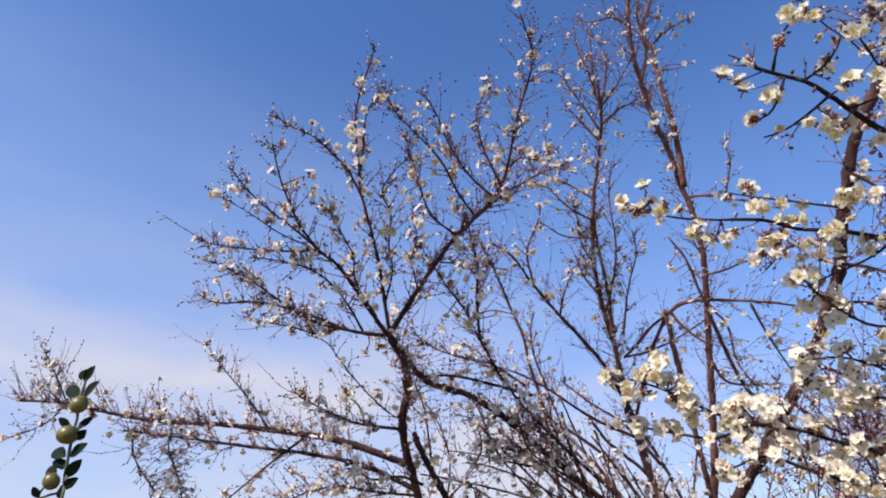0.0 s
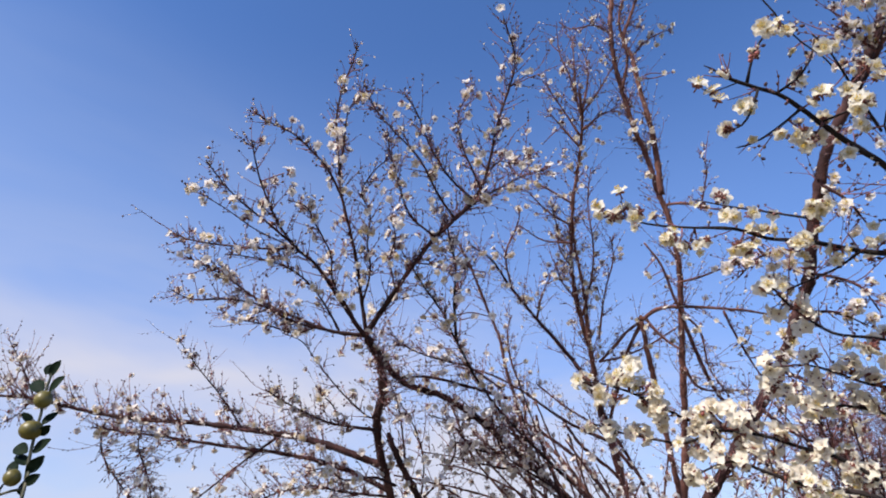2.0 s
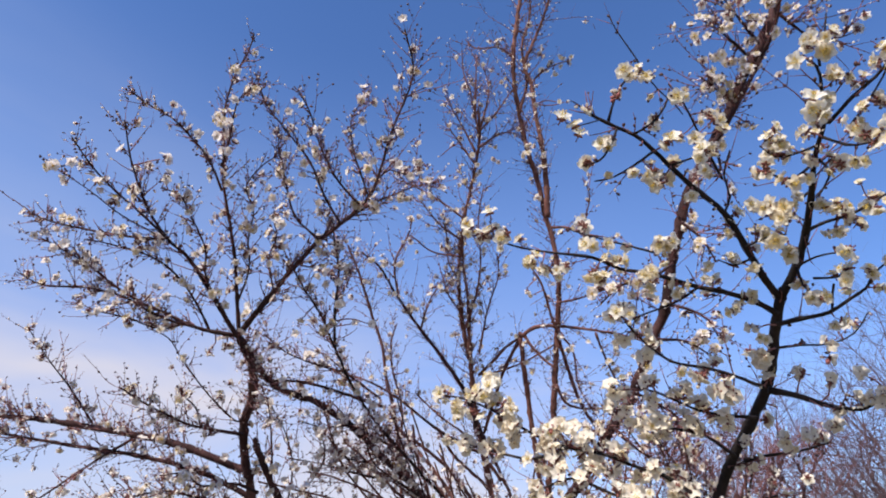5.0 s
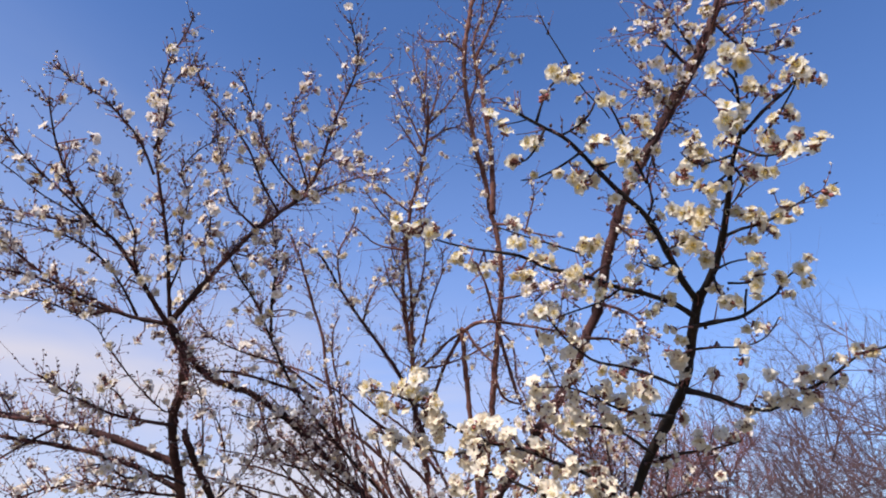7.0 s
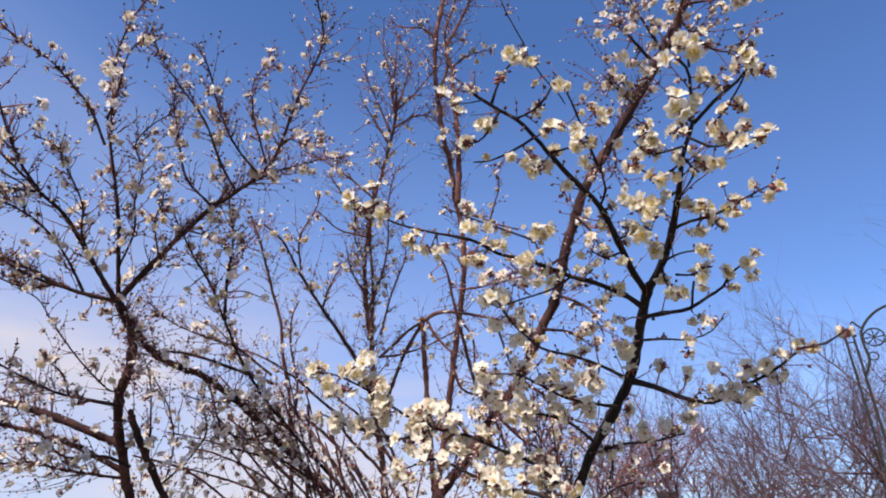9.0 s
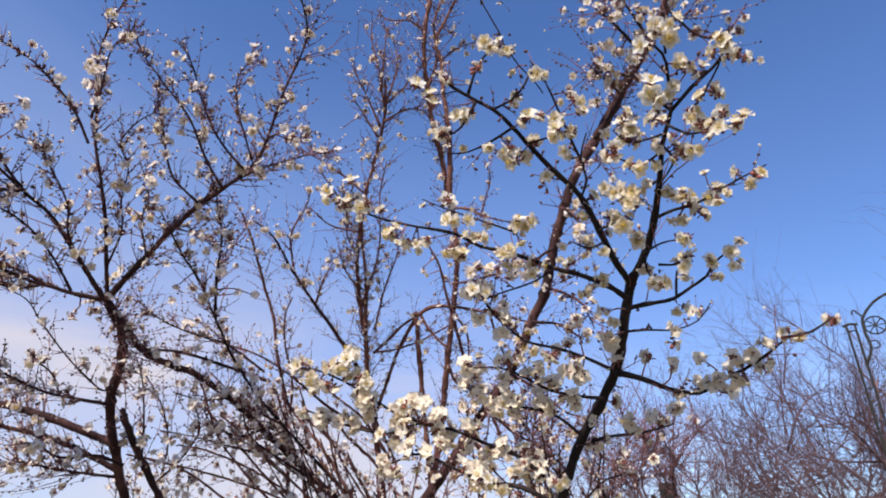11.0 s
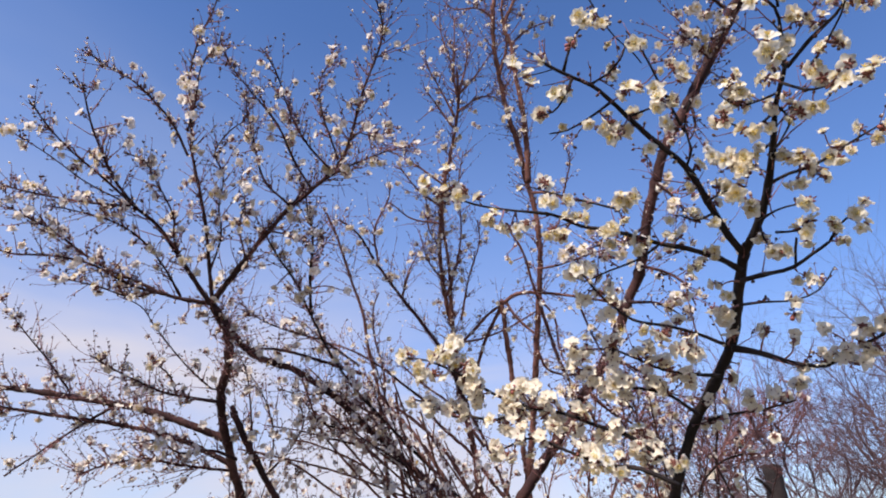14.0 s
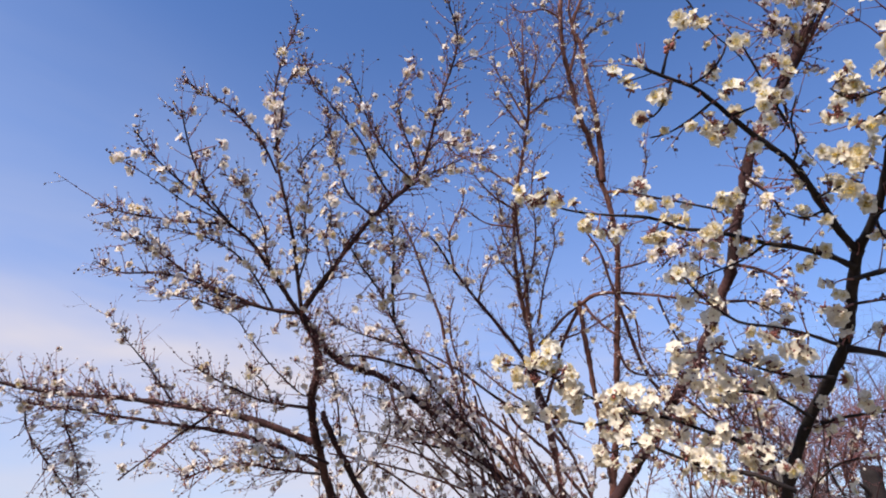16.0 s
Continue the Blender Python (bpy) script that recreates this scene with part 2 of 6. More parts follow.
def spline(pts, step):
    """Catmull-Rom through the points, sampled about every step metres."""
    p = [Vector(q) for q in pts]
    p = [p[0] * 2 - p[1]] + p + [p[-1] * 2 - p[-2]]
    out = []
    for k in range(1, len(p) - 2):
        a, b, c, d = p[k - 1 : k + 3]
        n = max(2, int((c - b).length / step))
        for j in range(n):
            t = j / n
            out.append(0.5 * (2 * b + (c - a) * t + (2 * a - 5 * b + 4 * c - d) * t * t + (3 * b - a - 3 * c + d) * t ** 3))
    out.append(p[-2])
    return out


def wander(rng, amount=1.0):
    return Vector((rng.gauss(0, amount), rng.gauss(0, amount), rng.gauss(0, amount)))


# ---- blossoms ----
def petal(sheet, turn, size, open_, rng, mat=0):
    """One obovate cupped petal; open_ 1: flat, 0: closed."""
    rows = []
    width, wave = size * rng.uniform(0.38, 0.47), rng.uniform(-0.22, 0.22)
    lift = radians(rng.uniform(8, 40) + 52 * (1 - open_))
    for k in range(5):
        u = k / 4
        row = []
        for j in range(5):
            v = j / 2 - 1
            w = width * (math.sin(math.pi * min(1, 0.06 + 0.72 * u)) ** 0.8) * (1 if u < 0.9 else 0.86)
            reach = size * (u - 0.1 * u ** 3 * v * v * 2.2 - (0.05 if abs(v) < 0.2 and k == 4 else 0))
            curl = lift * (1 - 0.55 * u) + wave * v * u
            x, y = 0.0012 + reach * math.cos(curl), w * v
            z = reach * math.sin(curl) + 0.22 * size * v * v * u + rng.gauss(0, 0.034 * size) + 0.05 * size * math.sin(5 * v + 9 * wave) * u * u
            row.append(Matrix.Rotation(turn, 3, "Z") @ Vector((x, y, z)))
        rows.append(row)
    sheet.grid(rows, mat)


def blossom_mesh(seed, open_, extra=0, skin=PETAL):
    rng = random.Random(seed)
    s = Sheet()
    for k in range(5):
        petal(s, math.tau * k / 5 + rng.gauss(0, 0.08), 0.0142 * rng.uniform(0.9, 1.08), open_ * rng.uniform(0.9, 1.0), rng)
    for k in range(extra):
        petal(s, math.tau * (k + 0.5) / extra + rng.gauss(0, 0.2), 0.0115 * rng.uniform(0.9, 1.05), open_ * 0.72, rng)
    s.bulb(Vector((0, 0, -0.0045)), Vector((0, 0, 1)), 0.006, 0.0027, 1, 7, 4)
    for k in range(5):
        a = math.tau * (k + 0.5) / 5
        d = Vector((math.cos(a), math.sin(a), -0.15))
        s.bulb(Vector((0, 0, -0.0015)) + d * 0.0015, d, 0.0066, 0.0022, 1, 5, 3)
    s.tube([Vector((0, 0, -0.004)), Vector((0.0006, 0, -0.008)), Vector((0, 0.0008, -0.012))], [0.0011, 0.0009, 0.0012], 5, 1)
    return s.mesh("blossom", [skin, CALYX])


def stamens_mesh(seed, spread):
    rng = random.Random(seed)
    s = Sheet()
    for k in range(20):
        a, lean = math.tau * k / 20 + rng.gauss(0, 0.15), spread * rng.uniform(0.35, 1.0)
        d = Vector((math.cos(a) * math.sin(lean), math.sin(a) * math.sin(lean), math.cos(lean)))
        reach = rng.uniform(0.0045, 0.009)
        tip = d * reach + Vector((0, 0, 0.0015))
        s.tube([d * 0.0008, tip], [0.00022, 0.00018], 3, 0, False)
        s.bulb(tip, d, 0.002, 0.0009, 1, 4, 2)
    s.bulb(Vector((0, 0, 0)), Vector((0, 0, 1)), 0.004, 0.0012, 2, 6, 3)
    return s.mesh("stamen_tuft", [STAMEN, ANTHER, PETAL])


def blossom_set(skin):
    """Open and half-open blossoms, each with its tuft of stamens."""
    wide = [(blossom_mesh(10 + k, 0.84 + 0.03 * k, (0, 4, 0, 5, 0)[k], skin), stamens_mesh(30 + k, 0.9)) for k in range(5)]
    half = [(blossom_mesh(20 + k, 0.42 + 0.1 * k, (0, 3, 0)[k], skin), stamens_mesh(40 + k, 0.5)) for k in range(3)]
    return wide, half


CREAM_SET, WHITE_SET = blossom_set(PETAL), blossom_set(WHITE)


def bud_mesh(seed, size, skin):
    s = Sheet()
    s.bulb(Vector((0, 0, 0.001)), Vector((0, 0, 1)), size, size * 0.46, 0, 8, 5)
    s.bulb(Vector((0, 0, -0.002)), Vector((0, 0, 1)), size * 0.62, size * 0.42, 1, 7, 4)
    s.tube([Vector((0, 0, 0)), Vector((0.0005, 0, -0.006))], [0.0011, 0.0012], 5, 1)
    return s.mesh("flower_bud", [skin, CALYX])


BUDS = [bud_mesh(1, 0.0085, WHITE), bud_mesh(2, 0.0068, WHITE)]
RED_BUDS = [bud_mesh(3, 0.008, RED_BUD)]


def facing(at, towards, spin, size=1.0):
    q = towards.normalized().to_track_quat("Z", "Y").to_matrix().to_4x4()
    return Matrix.Translation(at) @ q @ Matrix.Rotation(spin, 4, "Z") @ Matrix.Scale(size, 4)


# ---- trees ----
FLOWERY = 0.85

class Tree:
    def __init__(self, name, base, label, category, seed, wood, bud_share, small, group="", full=True, grain=1.0, twiggy=1.35, bloom=1.0, fine=0.0016, more=0, spurs=0.0, spur_bloom=0.5, skin=WHITE, single=110):
        self.skin, self.blossoms = skin, CREAM_SET if skin == PETAL else WHITE_SET
        self.fine, self.more, self.spurs, self.spur_bloom = fine, more, spurs, spur_bloom
        self.grain, self.twiggy, self.bloom, self.jobs = grain, twiggy, bloom, []
        self.ob = thing(name, base, label, category, group)
        self.base, self.rng, self.wood = Vector(base), random.Random(seed), wood
        self.twigs, self.buds, self.rest = Sheet(), Sheet(), Sheet()
        self.bud_share, self.small, self.full = bud_share, small, full
        self.limbs, self.count, self.single = [], 0, single

    def limb(self, pts, r0, r1, twigs=12, reach=0.12, flowers=0.06, name="limb", start=0.15, lift=0.35, wood=None, bare=False, spurs=None):
        rng = self.rng
        line = spline([Vector(p) - self.base for p in pts], 0.014 * self.grain)
        n = len(line)
        for k in range(1, n - 1):
            q = line[k]
            line[k] = q + noise.noise_vector(q * 38 + self.base) * (r0 + r1) * 0.16
        knots = {rng.randrange(n): rng.uniform(1.1, 1.3) for _ in range(n // 6)}
        radii = [(r0 + (r1 - r0) * (k / (n - 1)) ** 0.85) * knots.get(k, rng.uniform(0.92, 1.08)) for k in range(n)]
        s = Sheet()
        s.tube(line, radii, 9 if r0 > 0.006 else 6)
        s.bulb(line[-1], line[-1] - line[-2], r1 * 2.5, r1 * 1.05, 0, 6, 3)
        part(name, s.mesh(name, [wood or self.wood]), self.ob)
        self.limbs.append((line, radii))
        length = sum((line[k + 1] - line[k]).length for k in range(n - 1))
        if not bare:
            for _ in range(int((self.spurs if spurs is None else spurs) * length * (1 - start) + rng.random())):
                k = min(max(int(n * rng.uniform(start, 1.0)), 1), n - 2)
                self.spur(line[k], (line[k + 1] - line[k - 1]).normalized(), radii[k])
        for _ in range(int(twigs * self.twiggy * length * (1 - start) / (0.3 * self.grain ** 0.5) + rng.random())):
            k = int(n * rng.uniform(start, 1.0))
            k = min(max(k, 1), n - 2)
            ahead = (line[k + 1] - line[k - 1]).normalized()
            out = ahead.orthogonal().normalized()
            out = Matrix.Rotation(rng.uniform(0, math.tau), 3, ahead) @ out
            go = ahead * rng.uniform(0.35, 1.0) + out * rng.uniform(0.55, 1.0) + Vector((0, 0, lift * rng.uniform(0.2, 1.4)))
            if bare:
                flowers = -1.0
            self.jobs.append((line[k], go, reach * rng.uniform(0.2, 1.0) ** 1.3 * rng.choice((1, 1, 1, 1, 1, 1.9)), min(radii[k] * 0.6, self.fine * self.grain ** 0.5), flowers, 1))

    def spur(self, at, ahead, r):
        """A short spur on a limb with a few blossoms, or with dark buds alone."""
        rng = self.rng
        out = Matrix.Rotation(rng.uniform(0, math.tau), 3, ahead) @ ahead.orthogonal().normalized()
        out = (out + Vector((0, 0, 0.25))).normalized()
        tip = at + out * (r + rng.uniform(0.003, 0.012))
        self.twigs.tube([at, at.lerp(tip, 0.6) + wander(rng, 0.0006), tip], [0.0016, 0.0013, 0.001], 4)
        blooms = rng.choice((1, 1, 2, 2, 3, 4)) if rng.random() < self.spur_bloom else 0
        for _ in range(blooms):
            side = wander(rng).normalized()
            self.flower(tip + out * 0.006 + side * (0.008 if blooms > 1 else 0.001), out * 0.6 + side * 0.8 + Vector((-0.3, -0.4, 0)))
        for _ in range(rng.choice((0, 1, 2)) if blooms else rng.choice((1, 2, 3))):
            size = rng.uniform(0.003, 0.0055) * self.small
            self.buds.bulb(tip - out * rng.uniform(0, 0.004), out + wander(rng, 0.7), size * 1.3, size * 0.5, 0 if rng.random() < 0.8 else 1, 5, 3)

    def twig(self, at, go, reach, r, flowers, depth, sheet=None):
        rng, own = self.rng, False
        if sheet is None:
            own = self.single > 0 and reach > 0.03
            sheet = Sheet() if own else self.twigs
            self.single -= own
        go = go.normalized()
        steps = max(3, int(reach / (0.012 * self.grain ** 0.8)))
        line, d = [at], go
        for k in range(steps):
            d = (d + wander(rng, 0.075 * self.grain ** 0.2) + Vector((0, 0, 0.03 / self.grain))).normalized()
            line.append(line[-1] + d * reach / steps)
        radii = [r * (1 - 0.62 * k / steps) for k in range(steps + 1)]
        sheet.tube(line, radii, 4)
        for k in range(1, steps + 1):
            if flowers >= 0 and rng.random() < self.bud_share:
                d = (line[k] - line[k - 1]).normalized()
                out = Matrix.Rotation(rng.uniform(0, math.tau), 3, d) @ d.orthogonal().normalized()
                spot = line[k] + out * radii[k] * 0.7
                if rng.random() < flowers * FLOWERY:
                    self.flower(spot + out * 0.007, (out + wander(rng, 0.4)), at_base=True)
                else:
                    size = rng.uniform(0.0028, 0.0056) * self.small
                    self.buds.bulb(spot, (out * 0.8 + d * 0.7), size * 1.3, size * 0.5, 0 if rng.random() < 0.76 else 1, 5, 3)
        if depth and reach > 0.05 * self.grain ** 0.5:
            for _ in range(rng.choice((0, 1, 2, 2))):
                k = rng.randrange(1, steps)
                d = (line[k] - line[k - 1]).normalized()
                out = Matrix.Rotation(rng.uniform(0, math.tau), 3, d) @ d.orthogonal().normalized()
                self.twig(line[k], d * 0.7 + out * 0.8, reach * rng.uniform(0.25, 0.6), radii[k] * 0.75, flowers, depth - 1, sheet)
        if own:
            part("twig", sheet.mesh("twig", [BARK_TWIG if self.wood != BARK_FAR else BARK_FAR]), self.ob)

    def flower(self, at, towards, size=None, at_base=False, form=None, red=False):
        """A blossom or a fat bud at a place given from the tree's base."""
        rng = self.rng
        size = (size or rng.uniform(0.84, 1.12)) * self.bloom
        form = form or rng.choices(("open", "half", "bud"), (0.62, 0.2, 0.18))[0]
        if red:
            me, inner = RED_BUDS[0], None
        elif form == "bud":
            me, inner = rng.choice(BUDS), None
        else:
            me, inner = rng.choice(self.blossoms[0 if form == "open" else 1])
        m = facing(at, towards, rng.uniform(0, math.tau), size)
        self.count += 1
        if self.count > 560:
            first = len(self.rest.verts)
            self.rest.verts += [m @ v.co for v in me.vertices]
            for p in me.polygons:
                self.rest.faces.append(tuple(first + v for v in p.vertices))
                self.rest.mats.append(p.material_index)
            return
        ob = part("flower_bud" if inner is None else "blossom", me, self.ob, m=m)
        if inner is not None and self.full:
            part("stamen_tuft", inner, ob)

    def cluster(self, x, y, z, n, spread=0.011, red=False):
        """n blossoms about a place, on a spur from the nearest limb."""
        rng, at = self.rng, Vector((x, y, z)) - self.base
        best = min((((q - at).length, q, r[k]) for line, r in self.limbs for k, q in enumerate(line)), key=lambda c: c[0])
        gap, root, r = best
        axis = at - root
        if gap > 0.012:
            mid = root.lerp(at, 0.5) + wander(rng, 0.06) * gap
            end = at - axis.normalized() * 0.009
            bow = spline([root, mid, end], 0.012)
            self.twigs.tube(bow, [min(0.0021, r * 0.7) * (1 - 0.4 * k / len(bow)) for k in range(len(bow))], 5)
            for k in range(2, len(bow), 2):
                if rng.random() < 0.5:
                    self.buds.bulb(bow[k], wander(rng) + Vector((0, 0, 0.4)), 0.006, 0.0022, 0, 5, 3)
        axis = axis.normalized() if gap > 1e-4 else Vector((0, 0, 1))
        for k in range(n + (n > 1) * (1 + self.more) + (n > 2)):
            side = wander(rng).normalized()
            shift = side * spread * (0 if n == 1 else rng.uniform(0.75, 1.25))
            look_out = axis * 0.45 + side * (0.9 if n > 1 else 0.3) + Vector((-0.35, -0.45, 0.05)) * rng.uniform(-0.2, 1.5)
            self.flower(at + shift, look_out, red=red and k < 2 + n // 2)

    def stalk(self, at, back):
        """A thin spur from the nearest limb to just behind a place; gives its way."""
        rng = self.rng
        gap, root, r = min((((q - at).length, q, r[k]) for line, r in self.limbs for k, q in enumerate(line)), key=lambda c: c[0])
        axis = (at - root).normalized() if gap > 1e-4 else Vector((0, 0, 1))
        if gap > 0.01:
            end = at - axis * back
            bow = spline([root, root.lerp(end, 0.5) + wander(rng, 0.07) * gap, end], 0.01)
            self.twigs.tube(bow, [min(0.0017, r * 0.7) * (1 - 0.4 * k / len(bow)) for k in range(len(bow))], 5)
            for k in range(1, len(bow), 2):
                if rng.random() < 0.5:
                    self.buds.bulb(bow[k], wander(rng) + Vector((0, 0, 0.4)), 0.005, 0.002, 0, 5, 3)
        return axis

    def bloom_at(self, x, y, z, size, lone=False):
        """One blossom at a place in the world; small ones are often half open."""
        rng, at = self.rng, Vector((x, y, z)) - self.base
        axis = self.stalk(at, 0.007 * size)
        way = axis * rng.uniform(0.1, 0.7) + Vector((-0.45, -0.65, 0.12)) * rng.uniform(0.0, 1.3) + wander(rng, 0.45)
        form = "bud" if size < 0.47 else rng.choices(("open", "half"), (0.8, 0.2) if size > 0.6 else (0.5, 0.5))[0]
        grown = size * (1.12 if z < 1.8 else 1.04) / self.bloom
        self.flower(at, way, size=grown, form=form)
        if lone:
            return
        crowded = z < 1.8
        for _ in range(rng.choice((2, 2, 3)) if crowded else rng.choice((1, 1, 2, 2)) if size > 0.6 else rng.choice((0, 1))):
            side = wander(rng).normalized()
            spot = at + side * 0.0125 * size + axis * rng.uniform(-0.006, 0.002)
            self.flower(spot, way.normalized() * 0.4 + side + wander(rng, 0.2), size=grown * rng.uniform(0.7, 0.95))
        for _ in range(rng.choice((0, 0, 1, 2))):
            self.buds.bulb(at - axis * 0.01 + wander(rng, 0.005), axis + wander(rng, 0.6), 0.0055, 0.0022, 0, 5, 3)

    def close(self):
        for job in self.jobs:
            self.twig(*job)
        if self.twigs.verts:
            part("twig_spray", self.twigs.mesh("twig_spray", [BARK_TWIG if self.wood != BARK_FAR else BARK_FAR]), self.ob, kind="stuff")
        if self.buds.verts:
            part("bud_spray", self.buds.mesh("bud_spray", [BUD, WHITE]), self.ob, "small dark and white winter buds", kind="stuff")
        if self.rest.verts:
            part("blossom_spray", self.rest.mesh("blossom_spray", [self.skin, CALYX]), self.ob, kind="stuff")


# ---- ground ----
def build_ground():
    rng = random.Random(4)
    s = Sheet()
    ring = [0.0, 0.6, 1.2, 2, 3, 4.5, 6.5, 9, 13, 20, 35, 70, 160, 500, 1800]
    rows = []
    for r in ring:
        row = []
        for k in range(49):
            a = math.tau * (k % 48) / 48
            q = Vector((r * math.cos(a), r * math.sin(a), 0))
            q.z = (0.05 * noise.noise(q * 0.9) + 0.12 * noise.noise(q * 0.11)) * min(1, r / 2)
            row.append(q)
        rows.append(row)
    s.grid(rows)
    for k, f in enumerate(s.faces):
        s.faces[k] = tuple(reversed(f))
    tagged(new("ground", s.mesh("ground", [SOIL])), "uneven winter ground of dry grass and soil", "ground", kind="structure")


build_ground()

# flowering plum in the middle
plum = Tree("plum_tree", (-0.05, 1.95, 0), "budding white plum tree with dark spreading limbs and small blossoms", "tree", 11, BARK_PLUM, 0.48, 1.0, "plum trees", twiggy=4.0, bloom=0.84, fine=0.0014, spurs=34.0, spur_bloom=0.54)
plum.limb([(-0.048, 2.094, -0.03), (-0.059, 2.116, 0.624), (-0.065, 2.129, 1.277), (-0.103, 1.969, 1.518), (-0.14, 1.816, 1.672), (-0.162, 1.72, 1.769), (-0.163, 1.644, 1.849), (-0.143, 1.585, 1.915), (-0.147, 1.523, 1.977), (-0.177, 1.466, 2.026)], 0.016, 0.0108, name='trunk', twigs=6, reach=0.09, start=0.812)
plum.limb([(-0.179, 1.459, 2.033), (-0.139, 1.421, 2.079), (-0.094, 1.382, 2.128), (-0.039, 1.336, 2.189), (0.015, 1.295, 2.242), (0.068, 1.268, 2.28), (0.135, 1.223, 2.343), (0.162, 1.17, 2.402), (0.18, 1.112, 2.465), (0.205, 1.062, 2.521), (0.224, 1.012, 2.575), (0.207, 0.962, 2.618), (0.195, 0.934, 2.636)], 0.0082, 0.0015, twigs=15, reach=0.1, flowers=0.08, start=0.05)
plum.limb([(-0.179, 1.459, 2.033), (-0.188, 1.401, 2.112), (-0.196, 1.346, 2.187), (-0.211, 1.291, 2.261), (-0.229, 1.236, 2.333), (-0.233, 1.185, 2.405), (-0.236, 1.125, 2.487), (-0.219, 1.079, 2.56), (-0.188, 1.044, 2.623), (-0.178, 1.025, 2.662)], 0.0057, 0.0018, twigs=14, reach=0.06, flowers=0.06)
plum.limb([(-0.205, 1.141, 2.27), (-0.232, 1.085, 2.315), (-0.267, 1.043, 2.343), (-0.306, 1.005, 2.364), (-0.358, 0.973, 2.375), (-0.38, 0.948, 2.384)], 0.0033, 0.0014, twigs=22, reach=0.045, flowers=0.04)
plum.limb([(-0.227, 1.164, 2.354), (-0.209, 1.121, 2.41), (-0.2, 1.082, 2.459), (-0.188, 1.061, 2.487), (-0.158, 1.044, 2.516), (-0.15, 1.025, 2.541)], 0.0033, 0.0012, twigs=14, reach=0.05, flowers=0.15)
plum.limb([(-0.184, 1.461, 2.029), (-0.24, 1.364, 2.097), (-0.287, 1.277, 2.154), (-0.327, 1.223, 2.175), (-0.357, 1.163, 2.206), (-0.377, 1.094, 2.251), (-0.384, 1.038, 2.285), (-0.385, 0.981, 2.322)], 0.0066, 0.0015, twigs=11, reach=0.09, flowers=0.06)
plum.limb([(-0.317, 1.195, 2.16), (-0.373, 1.151, 2.199), (-0.433, 1.106, 2.236), (-0.473, 1.07, 2.269), (-0.506, 1.031, 2.307)], 0.0033, 0.0012, twigs=13, reach=0.06, flowers=0.08)
plum.limb([(-0.324, 1.194, 2.159), (-0.414, 1.208, 2.168), (-0.505, 1.217, 2.183), (-0.592, 1.224, 2.201), (-0.655, 1.232, 2.226)], 0.0033, 0.0018, twigs=13, reach=0.07, flowers=0.08)
plum.limb([(-0.338, 1.171, 2.159), (-0.405, 1.131, 2.18), (-0.462, 1.087, 2.209), (-0.518, 1.048, 2.231), (-0.539, 1.032, 2.237)], 0.0016, 0.0009, twigs=6, reach=0.05, flowers=0.02)
plum.limb([(-0.191, 1.459, 2.03), (-0.28, 1.436, 2.037), (-0.352, 1.405, 2.058), (-0.423, 1.374, 2.079), (-0.477, 1.343, 2.106), (-0.53, 1.306, 2.139), (-0.571, 1.288, 2.155), (-0.625, 1.262, 2.176)], 0.0057, 0.0015, twigs=14, reach=0.09, flowers=0.09)
plum.limb([(-0.277, 1.424, 2.033), (-0.36, 1.385, 2.042), (-0.438, 1.332, 2.069), (-0.515, 1.299, 2.072), (-0.592, 1.277, 2.063), (-0.638, 1.243, 2.076)], 0.0041, 0.0012, twigs=15, reach=0.08, flowers=0.1)
plum.limb([(-0.306, 1.413, 2.037), (-0.356, 1.385, 2.011), (-0.414, 1.33, 2.014), (-0.469, 1.281, 2.01), (-0.494, 1.234, 2.014)], 0.0025, 0.0011, twigs=14, reach=0.07, flowers=0.12)
plum.limb([(-0.24, 1.394, 2.021), (-0.265, 1.321, 2.063), (-0.297, 1.255, 2.096), (-0.346, 1.197, 2.115), (-0.414, 1.149, 2.114), (-0.454, 1.117, 2.105)], 0.0033, 0.0013, twigs=12, reach=0.08, flowers=0.09)
plum.limb([(-0.202, 1.376, 2.053), (-0.243, 1.294, 2.114), (-0.242, 1.233, 2.163), (-0.267, 1.168, 2.207), (-0.286, 1.12, 2.234), (-0.32, 1.093, 2.233)], 0.0033, 0.0013, twigs=12, reach=0.08, flowers=0.12)
plum.limb([(-0.192, 1.432, 2.109), (-0.165, 1.375, 2.184), (-0.169, 1.323, 2.243), (-0.158, 1.275, 2.303), (-0.177, 1.233, 2.347), (-0.138, 1.201, 2.396), (-0.101, 1.188, 2.423)], 0.0033, 0.0013, twigs=12, reach=0.09, flowers=0.08)
plum.limb([(0.069, 1.225, 2.255), (0.028, 1.184, 2.302), (-0.013, 1.129, 2.367), (-0.073, 1.08, 2.418), (-0.119, 1.043, 2.459), (-0.141, 1.014, 2.497)], 0.0033, 0.0014, twigs=12, reach=0.06, flowers=0.05)
plum.limb([(0.113, 1.199, 2.299), (0.064, 1.172, 2.336), (0.029, 1.144, 2.378), (0.001, 1.113, 2.425), (-0.019, 1.083, 2.473), (-0.044, 1.062, 2.511), (-0.064, 1.055, 2.533)], 0.0033, 0.0013, twigs=15, reach=0.08, flowers=0.05)
plum.limb([(0.017, 1.266, 2.226), (-0.048, 1.236, 2.277), (-0.076, 1.193, 2.354), (-0.097, 1.161, 2.42), (-0.105, 1.141, 2.478)], 0.0033, 0.0013, twigs=13, reach=0.08, flowers=0.07)
